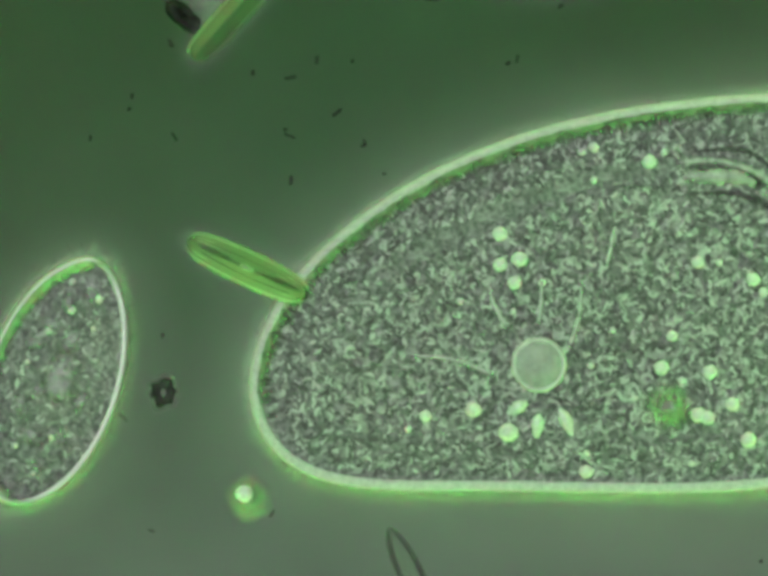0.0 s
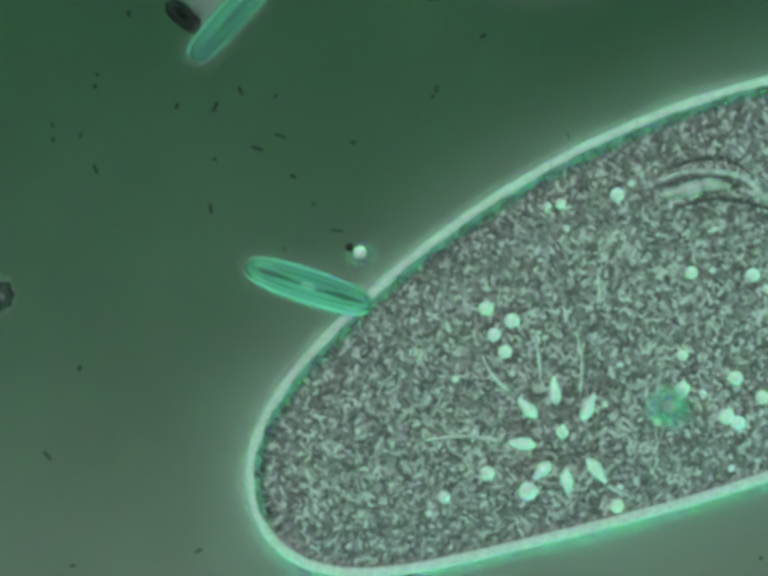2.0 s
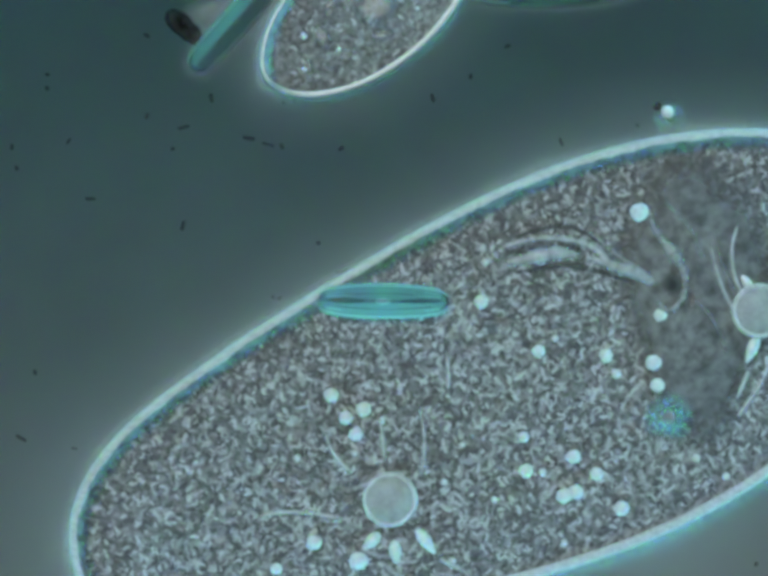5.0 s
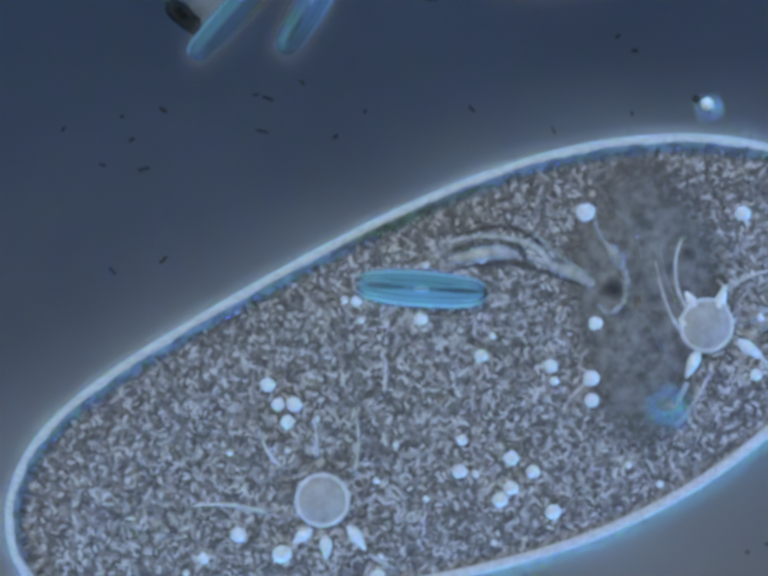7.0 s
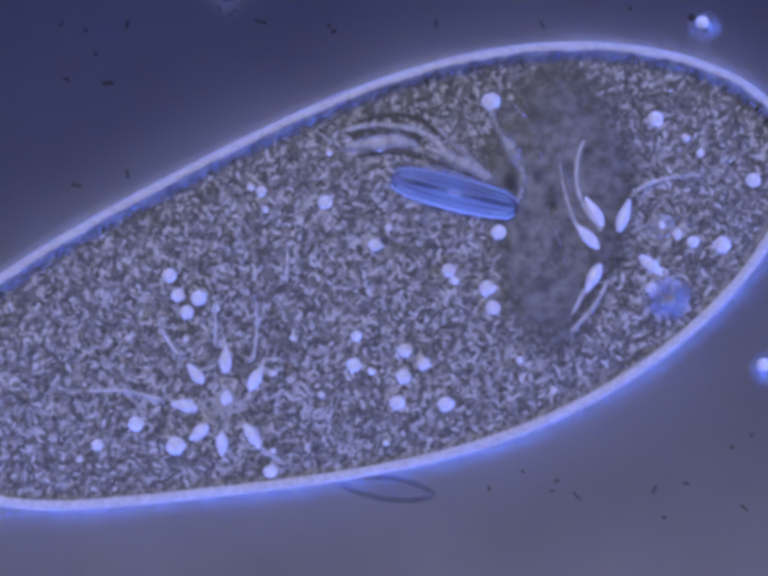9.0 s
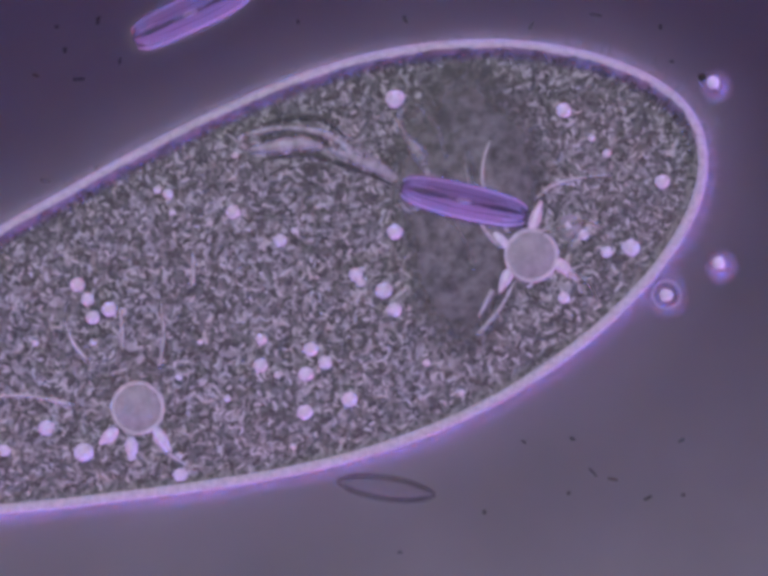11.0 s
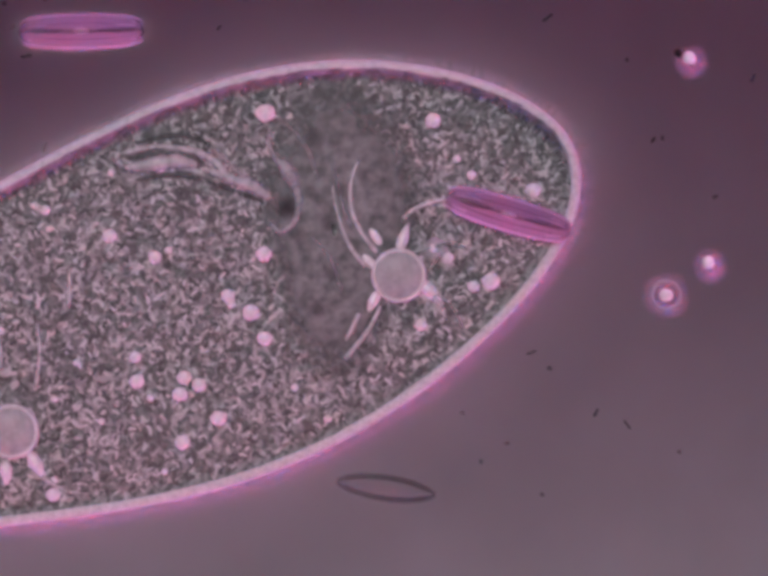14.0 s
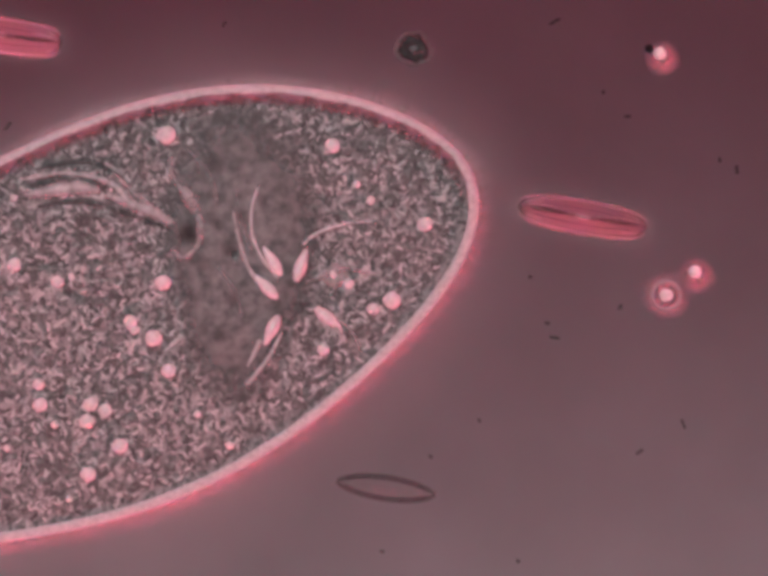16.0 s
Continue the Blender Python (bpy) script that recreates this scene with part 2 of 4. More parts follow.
def cell_parts(cell, shape, count, top, band, haze, grains, rods, hole, seed, plates=1, tall=1.0, bed=GRAIN, hide=PELLICLE, shade_mat=EDGE_SHADE):
    """Skin plates with their cortex, cilia and grains, and the inner cytoplasm of a flattened ciliate, under the empty `cell`.
    Returns the plates with their rest place, outward normal and angle on the outline."""
    p, nrm = outline(*shape, count)
    b, each, up = band, count // plates, Vector((0, 0, 1))
    skin, shade_rows = [(o, z if z < 1 else 1 + (z - 1) * tall) for o, z in SKIN], [(o * (1 if o > -0.5 else 0.5 + 0.5 * tall), 1 + (z - 1) * tall, r) for o, z, r in EDGE_SHADE_PROFILE]
    flat_p = np.array([(q.x, q.y) for q in p]) / U
    # one-sided light put into the shape: dark tinted band on upward-facing stretches of the edge, coloured skirt on
    # downward-facing ones
    slim = [min(max((m.y + 0.75) / 0.6, 0), 1) for m in nrm]
    # grains, shared out between the plates and the inner cytoplasm
    rng = random.Random(seed)
    beds = {k: ([], []) for k in range(-1, plates)}
    length, upper, lower = shape
    made = 0
    while made < grains:
        x, y = rng.uniform(-length, length), rng.uniform(-420, 420)
        u = x / length
        w = sum(c * u ** k for k, c in enumerate(upper if y >= 0 else lower))
        if x * x / (length - 1.3 * b) ** 2 + y * y / (w - 1.2 * b) ** 2 > 1 or hole(x, y, rng):
            continue
        away = (flat_p[:, 0] - x) ** 2 + (flat_p[:, 1] - y) ** 2
        i = int(away.argmin())
        owner = i // each if plates > 1 and away[i] < 105 ** 2 else -1
        grain_rod(rng, x, y, top + 0.001 + rng.random() * 0.004, *beds[owner])
        made += 1
    rng = random.Random(seed + 70)
    out = []
    for k in range(plates):
        span = range(k * each - 1, (k + 1) * each + 2) if plates > 1 else range(count + 1)
        mid = k * each + each // 2
        home = p[mid] if plates > 1 else Vector((0, 0, 0))
        edge = [(i % count, p[i % count] - home, nrm[i % count], slim[i % count], min(max((each / 2 + 1 - abs(i - mid)) / 2, 0), 1) if plates > 1 else 1.0) for i in span]
        n, lift = len(edge), 1 - 0.008 * (k % 2)
        rows = len(skin)
        v = [q + m * (o * b * U) + up * (top * (z if z < 1 else 1.02 + (z - 1.02) * (0.25 + 0.75 * s)) * lift) for o, z in skin for _, q, m, s, _ in edge]
        plate = part("pellicle", mesh_of("pellicle", v, grid_faces(rows, n, False), hide), cell, "" if plates > 1 else "bright glassy outer skin", Matrix.Translation(home))
        out.append((plate, home, nrm[mid], mid / count * 2 * math.pi))
        # tinted shade of the upward-facing edge, laid as a band inside the skin
        v = [q + m * (o * (1 + 0.3 * noise.noise(Vector((i * 0.9, o, seed)))) * b * U) + up * (top * z + 0.0016 * (k % 2)) for o, z, _ in shade_rows for i, q, m, _, _ in edge]
        reach = [r * min(max((m.y + 0.2) / 0.5, 0), 1) * w * (1 + 0.6 * noise.noise(Vector((i * 1.7, r * 2, seed)))) for _, _, r in shade_rows for i, _, m, s, w in edge]
        part("edge_shade", faded_mesh("edge_shade", v, grid_faces(len(shade_rows), n, False), shade_mat, reach), plate, "tinted shade inside the upper edge of the skin")
        if plates > 1:
            v = [q - m * (o * U) + up * (top + 0.0012 * (k % 2)) for o in (0.55 * b, 40, 90, 140) for _, q, m, _, _ in edge]
            part("cortex", mesh_of("cortex", v, grid_faces(4, n, False), CYTO), plate, "granular outer layer under the skin")
        # the bright optical halo and the beating cilia, modelled as one soft fringe
        v = [q + m * ((o * haze / 180 + 0.1 * b) * U) + up * (top * (zu * s + zd * (1 - s)) + 0.003 * (k % 2)) for o, zu, zd, _, _ in HALO_FRINGE for _, q, m, s, _ in edge]
        reach = [(a * s + d * (1 - s)) * w * (0.85 + 0.4 * noise.noise(Vector((i * 0.11, o * 0.01, seed))) + (0.12 if o > 10 else 0.05) * noise.noise(Vector((i * 0.83, o * 0.03, seed + 2)))) for o, _, _, a, d in HALO_FRINGE for i, _, _, s, w in edge]
        part("halo_fringe", faded_mesh("halo_fringe", v, grid_faces(len(HALO_FRINGE), n, False), HAZE, reach), plate, "pale soft optical halo and fringe of beating cilia")["kind"] = "stuff"
        # single cilia: thin bent blades that fade towards their tips
        hairs, pegs = [], []
        for i in range(count * 4 // plates):
            j = rng.randrange(n - 1)
            q, m = edge[j][1].lerp(edge[j + 1][1], rng.random()), edge[j][2]
            d = Vector((-m.y, m.x, 0))
            far, lean, wide, dense = rng.uniform(14, 38) * (1.8 if m.x > 0.5 else 1), rng.uniform(-0.5, 0.9), rng.uniform(0.8, 1.4), rng.uniform(0.03, 0.14)
            hairs.append([(q + m * ((0.15 * b + far * t) * U) + d * (far * lean * t * t * U) + up * (top * (0.95 - 0.3 * t)), d, wide * (1 - 0.8 * t) * U, dense * (1 - t)) for t in (0, 0.35, 0.7, 1)])
        part("cilia", faded_mesh("cilia", *blades(hairs)[:2], HAZE, blades(hairs)[2]), plate, "single pale hair-like cilia")["kind"] = "stuff"
        # trichocysts: short dark rods standing in the cortex
        for i in range(rods // plates):
            j = rng.randrange(n - 1)
            q, m = edge[j][1].lerp(edge[j + 1][1], rng.random()), edge[j][2]
            if m.y < rng.uniform(-0.4, 0.4):
                continue
            d = Vector((-m.y, m.x, 0))
            a = q + m * (-0.9 * b * U) + d * (rng.uniform(-3, 3) * U) + up * (top * 1.04)
            e = a - m * (rng.uniform(8, 22) * U) + d * (rng.uniform(-4, 4) * U)
            w = rng.uniform(1.0, 2.0) * U
            pegs.append([(a, d, w, 0.7), (e, d, w, 0.1)])
        if pegs:
            part("trichocyst_layer", faded_mesh("trichocyst_layer", *blades(pegs)[:2], ROD, blades(pegs)[2], False), plate, "dark fine rods under the outer skin")["kind"] = "stuff"
        if plates > 1 and beds[k][0]:
            part("grain_bed", mesh_of("grain_bed", [w - home for w in beds[k][0]], beds[k][1], GRAIN, False), plate, "fine light and dark worm-like grains")["kind"] = "stuff"
    inner = [q + m * (-(52 if plates > 1 else 0.5 * b) * U) for q, m in zip(p, nrm)]
    rings, v = 14, []
    for k in range(rings):
        s = 1 - k / rings
        v += [Vector((q.x * s, q.y * s, top - 0.002 + 0.0015 * noise.noise(Vector((q.x * s, q.y * s, seed)) * 6))) for q in inner]
    part("cytoplasm", mesh_of("cytoplasm", v, grid_faces(rings, count) + [tuple(range((rings - 1) * count, rings * count))], CYTO), cell, "grey finely granular cell contents")
    part("grain_bed", mesh_of("grain_bed", *beds[-1], bed, False), cell, "fine light and dark worm-like grains")["kind"] = "stuff"
    return out


# ---- the slide, and coloured lamps added out of view to tint it ----
def slide_sheet():
    me = mesh_of("microscope_slide", [(-3.1, -2.5, 0), (3.1, -2.5, 0), (3.1, 2.5, 0), (-3.1, 2.5, 0)], [(0, 1, 2, 3)], GLASS, False)
    return tagged(new("ground", me), "frosted glass microscope slide under a film of water", "slide", kind="structure")


slide_sheet()


def prism_lamp(length, radius, filters):
    """An added, unseen three-sided lamp with one green, one blue and one red glass face; it turns about its length."""
    lamp = thing("added_colour_lamp", "added unseen three-sided rotating lamp with green, blue and red glass faces", "lamp", "colour lamps round the slide")
    c = [Vector((radius * math.cos(a), 0, radius * math.sin(a))) for a in (math.radians(-60), math.radians(60), math.radians(180))]
    for k, mat in enumerate(filters):
        a, b = c[k], c[(k + 1) % 3]
        out = ((a + b) / 2).normalized() * 0.02
        q = [a + out, b + out, a, b]
        v = [w + Vector((0, y, 0)) for y in (-length / 2, length / 2) for w in q]
        f = [(0, 4, 5, 1), (2, 3, 7, 6), (0, 1, 3, 2), (4, 6, 7, 5), (0, 2, 6, 4), (1, 5, 7, 3)]
        part("glass_face", mesh_of("glass_face", v, f, mat, False), lamp, ("green", "blue", "red")[k] + " glowing glass face")
    v = [w * 0.97 + Vector((0, y, 0)) for y in (-length / 2, length / 2) for w in c]
    part("core", mesh_of("core", v, [(0, 3, 4, 1), (1, 4, 5, 2), (2, 5, 3, 0), (0, 1, 2), (3, 5, 4)], DEBRIS, False), lamp)
    return lamp


LAMPS = []
for length, radius, sides, filters in ((5.7, 0.22, (pose(3.7, 0, 0.8, 0, 0, 180),), (GREEN, BLUE, RED)), (5.7, 0.22, (pose(-0.1, 0.3, -8.5, 0, -90, 0),), DEEP), (6.8, 0.22, (pose(0, -3.1, 0.8, 0, 0, 90),), (GREEN, BLUE, RED)),
                                       (5.7, 0.11, (pose(-3.7, 0, 0.7, 0, 0, 0),), (GREEN, BLUE, RED)), (6.8, 0.13, (pose(0, 3.1, 0.7, 0, 0, -90),), (GREEN, BLUE, RED))):
    first = prism_lamp(length, radius, filters)
    places = [m for side in sides for m in (side @ pose(0, 0, -radius - 0.01), side @ pose(0, 0, radius + 0.01, 180, 0, 0))]
    # prisms in pairs that turn in opposite senses, so that their colours blend evenly
    LAMPS += [(first if i == 0 else copy_thing(first, m), m) for i, m in enumerate(places)]


def box_mesh(name, boxes, mat):
    """Boxes (centre, size) joined, with bevelled edges."""
    bm = bmesh.new()
    for c, d in boxes:
        bmesh.ops.create_cube(bm, size=1, matrix=Matrix.Translation(c) @ Matrix.Diagonal((*d, 1)))
    bmesh.ops.bevel(bm, geom=bm.edges[:], offset=0.012, segments=1, affect="EDGES")
    me = bpy.data.meshes.new(name)
    bm.to_mesh(me)
    bm.free()
    me.materials.append(mat)
    return me


STEEL = refractile("black_stage_metal", 0.015, 0.03, gloss=0.1, rough=0.4, scale=6)
stage_boxes = [((0, 3.45, -0.1), (9.4, 1.88, 0.18)), ((0, -3.45, -0.1), (9.4, 1.88, 0.18)), ((-3.92, 0, -0.1), (1.6, 5.0, 0.18)), ((3.92, 0, -0.1), (1.6, 5.0, 0.18))]
tagged(new("stage", box_mesh("stage", stage_boxes, STEEL)), "black metal microscope stage round the slide", "stage", kind="structure")
# unseen floor and brackets, added to carry the added lamps
tagged(new("lamp_floor", box_mesh("lamp_floor", [((-0.1, 0.3, -9.6), (3.0, 7.0, 0.2))], STEEL)), "added black metal floor under the added lamp", "floor", kind="structure")
for x, y, z, h, dx, dy in ((3.7, 2.92, 0, 1.5, 0.16, 0.12), (3.7, -2.92, 0, 1.5, 0.16, 0.12), (-3.7, 2.92, 0, 1.2, 0.16, 0.12), (-3.7, -2.92, 0, 1.2, 0.16, 0.12),
                           (3.46, -3.1, 0, 1.5, 0.1, 0.16), (-3.46, -3.1, 0, 1.5, 0.1, 0.16), (3.46, 3.1, 0, 1.2, 0.1, 0.16), (-3.46, 3.1, 0, 1.2, 0.1, 0.16),
                           (-0.1, 3.22, -9.5, 1.1, 0.8, 0.12), (-0.1, -2.62, -9.5, 1.1, 0.8, 0.12)):
    tagged(new("lamp_bracket", box_mesh("lamp_bracket", [((x, y, z + h / 2 - 0.01), (dx, dy, h))], STEEL)), "added black metal bracket holding an added turning lamp", "bracket", "lamp brackets")

# ---- the large ciliate ----
BODY = (934, (374, 64, 44, -94, -1), (380, 113, -55, -123, 79))


def clear_zone(x, y, rng):
    """The pale grain-free zone by the mouth."""
    a = ((x - 440 - 0.28 * (y - 50)) / 150) ** 2 + ((y - 40) / 285) ** 2
    b = ((x - 560) / 60) ** 2 + ((y - 70) / 90) ** 2
    return rng.random() < 0.8 * min(max((1.18 - min(a, b)) / 0.35, 0), 1)


ciliate = thing("ciliate", "large slipper-shaped grey granular ciliate with bright outline", "ciliate")
PLATES = cell_parts(ciliate, BODY, 240, TOP, 26, 180, 11500, 900, clear_zone, 3, 60)
zone = [(440 + 0.28 * (265 * math.sin(a)) + 146 * math.cos(a) * (1 + 0.12 * math.sin(3 * a + 1)), 18 + 258 * math.sin(a) + 12 * math.sin(5 * a)) for a in (2 * math.pi * i / 48 for i in range(48))]
ZONE = ((1.16, 0.004, 0.0), (1.0, 0.009, 0.4), (0.82, 0.013, 0.85), (0.5, 0.015, 1.0), (0.05, 0.015, 1.0))
zv = [(Vector((430, 18, 0)) + (Vector((x, y, 0)) - Vector((430, 18, 0))) * s) * U + Vector((0, 0, TOP + z)) for s, z, _ in ZONE for x, y in zone]
zone_mesh = mesh_of("clear_zone", zv, grid_faces(5, 48), SMOOTH)
zone_mesh.attributes.new("reach", "FLOAT", "POINT").data.foreach_set("value", [k for _, _, k in ZONE for _ in zone])
part("clear_zone", zone_mesh, ciliate, "smooth darker zone of clear cell contents")

# the body is supple: its edge swells outward by four slow waves round the outline (constant, then cosine and sine of one to five turns)
SWELL_WAVES = ((-0.324, 0.232, 0.127, 0.292, 0.502, -0.375, 0.299, -0.072, -0.485, 0.117, -0.06), (0.485, 0.104, -0.294, 0.586, -0.227, -0.229, -0.221, 0.156, -0.268, -0.081, 0.26),
               (0.403, -0.26, -0.105, 0.134, -0.094, 0.142, 0.692, 0.05, -0.033, 0.169, -0.448), (-0.1, -0.15, 0.274, 0.301, -0.293, -0.13, 0.29, -0.641, 0.248, -0.106, 0.362))
SWELL = ((0, -29.1, 0.1, 3.1, -0.8), (0.5, -26.4, -0.8, 2.1, -0.6), (1, -23.6, 0.3, -0.7, 0), (1.5, -19.1, 1.7, -2.7, -0.6), (2.5, -7.1, 3.3, -6.9, -1.6), (4, -0.5, 5.1, -0.8, 1.4),
         (6.5, 0.3, 5.8, 2.9, 1.2), (8, 0.3, 5.7, 2.9, 2.7), (9, 1.8, 4, 0.5, -0.2), (11.5, 3.9, 5.5, 0.1, -2.3), (13.5, 5.8, 4.3, 0.6, -4.3), (16, 5.9, -1.8, 3.5, -4.8))


def outline_point(angle):
    """A point of the large cell's resting edge."""
    u, s = math.cos(angle), math.sin(angle)
    return Vector((BODY[0] * u, s * sum(c * u ** k for k, c in enumerate(BODY[1] if s >= 0 else BODY[2])), 0)) * U


def swell_at(angle, amounts):
    """How far the edge stands out at an angle of the outline."""
    wave = [1.0] + [g(k * angle) for k in range(1, 6) for g in (math.cos, math.sin)]
    return sum(a * sum(c * w for c, w in zip(row, wave)) for a, row in zip(amounts, SWELL_WAVES))


# inner parts stream a little inside the cell: seconds, then shift along and across, each constant + per 500 units along + across
STREAM = ((0, -49, -44, 0, 37, 6, 74), (0.5, -26, -39, 14, 22, -13, 76), (1, -2, -24, -3, 23, -11, 65), (1.5, 4, -16, -17, 22, -5, 67), (2.5, 32, -7, -9, 17, 15, 37), (4, 37, -2, -3, 6, 7, 25),
          (6.5, 25, 0, -9, -17, -1, -9), (8, 6, 2, -8, -8, -2, -3), (9, 0, 0, 0, 0, 0, 0), (11.5, -10, 0, 8, 0, -4, 4), (13.5, -7, -10, 23, 7, -5, 14), (16, 1, -17, 26, 6, -4, 18))
# the mouth region lags behind the rest
MOUTH_TIMES, MOUTH_ALONG, MOUTH_ACROSS = (0, 1, 1.5, 2.5, 4, 6.5, 8, 9, 16), (11, 11, 15, 7, 8, 15, 6, 0, 0), (-110, -122, -112, -85, -60, -18, -4, 0, -6)
STREAMING = []


def carried_by_stream(ob, x, y, z, own=()):
    """Key ob with the stream later on; own: seconds and its own shift along and across."""
    ob.matrix_basis = pose(x * U, y * U, z)
    STREAMING.append((ob, x, y, z, own))
    return ob


WANDER = {}


def wander(i, *rows):
    """The own way of one granule within the stream."""
    WANDER[i] = rows


wander(0, (0, -17, -112), (1, -17, -125), (2.5, -17, -117), (4, -12, -72), (6.5, -2, -18), (8, 3, -11), (9, 0, 0), (11.5, 0, 10), (13.5, 0, 12), (16, 3, 21))
wander(1, (6.5, -12, 5), (8, -4, 4), (9, 0, 0), (11.5, 14, 19), (13.5, 24, 30), (16, 24, 30))
wander(2, (0, 9, 42), (0.5, 12, 41), (1, 14, 45), (1.5, 13, 46), (2.5, 1, 45), (4, 4, 29), (6.5, 0, -18), (8, -14, -6), (9, 0, 0), (11.5, -3, -17), (13.5, -5, -27), (16, -4, -34))
wander(3, (0, 0, -48), (0.5, -1, -52), (1, 1, -52), (1.5, 5, -38), (2.5, 1, -30), (4, 2, -20), (6.5, 13, -15), (8, -1, -17), (9, 0, 0), (11.5, 4, 15), (13.5, 7, 17), (16, 7, 22))
wander(4, (4, 17, 3), (6.5, 5, 18), (8, 5, 13), (9, 0, 0), (11.5, -20, 14), (13.5, -20, 10), (16, -28, 6))
wander(5, (0, -11, 5), (2.5, -8, 16), (4, -1, 21), (6.5, 7, 11), (8, 6, 1), (9, 0, 0), (11.5, 2, -5))
wander(6, (4, 22, 30), (6.5, 16, 19), (8, 7, 5), (9, 0, 0), (11.5, -22, 8), (13.5, -24, 9), (16, -24, 10))
wander(7, (4, 14, 25), (6.5, 1, 18), (8, -3, 5), (9, 0, 0), (11.5, -12, 5), (13.5, -13, -5), (16, -14, -20))
wander(8, (0, 5, 4), (0.5, 7, 2), (1, 8, 0), (1.5, 10, -6), (2.5, -2, 9), (4, -2, 7), (6.5, 5, -3), (8, 3, 0), (9, 0, 0), (11.5, -2, 2), (13.5, 1, 8), (16, -1, 7))
wander(9, (0, -12, -16), (0.5, -15, -17), (1, -15, -17), (1.5, -11, -21), (2.5, 2, -19), (4, -7, -15), (6.5, 0, -15), (8, 1, -7), (9, 0, 0), (11.5, 3, 9), (13.5, 2, -2), (16, 7, -5))
wander(10, (0, -8, 8), (0.5, -7, 7), (1, -2, 1), (1.5, 1, 2), (2.5, -6, 0), (4, -1, -6), (6.5, 0, -7), (8, 3, -4), (9, 0, 0), (11.5, 3, 7), (13.5, 12, 14), (16, 13, 23))
wander(11, (0, -6, -47), (0.5, -9, -48), (2.5, 4, -36), (4, -7, -35), (6.5, 2, -21), (8, 1, -12), (9, 0, 0), (11.5, -6, 12), (16, 5, 12))
wander(12, (2.5, -19, -49), (4, -15, -38), (6.5, -6, -26), (8, -2, -9), (9, 0, 0), (11.5, -3, 16), (13.5, 2, 19), (16, 8, 16))
wander(13, (0.5, -9, 14), (1, -12, 11), (1.5, -13, 14), (2.5, -5, 28), (4, -9, 24), (6.5, -5, 10), (8, -1, 4), (9, 0, 0), (11.5, -2, -16), (13.5, 4, -26), (16, 3, -38))
wander(14, (0, -5, -18), (2.5, 0, -9), (4, -4, -15), (6.5, -6, -20), (8, -3, -10), (9, 0, 0), (11.5, 0, 20), (13.5, 2, 30), (16, -3, 30))
wander(15, (0, -2, 8), (0.5, -3, 9), (1, -1, 6), (1.5, -1, -2), (2.5, 8, -3), (4, -2, -19), (6.5, 1, 10), (8, 5, 3), (9, 0, 0), (11.5, -1, -14))
wander(16, (0, -18, -3), (0.5, -14, -1), (1, -13, 7), (1.5, -10, -4), (2.5, -5, -12), (4, 2, -29), (6.5, 2, 5), (8, 7, 4), (9, 0, 0), (11.5, 6, -4))
wander(17, (0, -11, 21), (0.5, -11, 28), (1, -5, 31), (1.5, -3, 29), (2.5, 3, 10), (4, 8, -5), (6.5, -5, 16), (8, 2, 4), (9, 0, 0), (11.5, 3, -20))
wander(18, (0, -2, -1), (0.5, 1, 4), (1, -8, 8), (1.5, -10, -2), (2.5, -7, -11), (4, -1, -27), (6.5, 3, 3), (8, 2, 3), (9, 0, 0), (11.5, -2, -3))
wander(19, (0, 17, -26), (0.5, 17, -31), (1, 17, -29), (1.5, 17, -23), (2.5, 9, -7), (4, 6, 0), (6.5, -1, 6), (8, -5, 2), (9, 0, 0), (11.5, 9, 0))
wander(21, (0, 21, -9), (0.5, 20, -9), (1, 18, -14), (1.5, 14, -13), (2.5, 8, -4), (4, 10, 0), (8, -2, 4), (9, 0, 0), (11.5, 2, -4))
wander(22, (0, 8, 8), (0.5, 4, 11), (1, 1, 12), (1.5, -4, 18), (2.5, -4, 0), (4, -3, -1), (8, -1, 2), (9, 0, 0), (11.5, 8, 2), (13.5, 7, 11))
wander(23, (8, -9, 16), (9, 0, 0), (11.5, 9, -29), (13.5, 4, -46), (16, 7, -39))
wander(24, (9, 0, 0), (11.5, 2, -9), (13.5, -11, -22), (16, -2, -9))
wander(25, (9, 0, 0), (11.5, 7, -5), (13.5, 30, 17), (16, 11, 5))
wander(26, (8, 8, 6), (9, 0, 0), (11.5, 5, -23), (13.5, -14, -21), (16, -8, -19))
wander(39, (4, 7, -28), (8, -2, -15), (9, 0, 0))
wander(42, (0, 10, 22), (0.5, 8, 11), (9, 0, 0))


GRAINS = ((385, 266, 22), (689, 121, 18), (-2, 186, 16), (64, 70, 15), (311, 10, 18), (188, -29, 16), (250, -89, 19), (248, -131, 17), (-34, -92, 13),
          (48, -153, 17), (-59, -146, 17), (76, -191, 16), (29, -202, 17), (-1, -248, 18), (91, -284, 18), (-352, 152, 17), (-349, 109, 16), (-312, 89, 18))
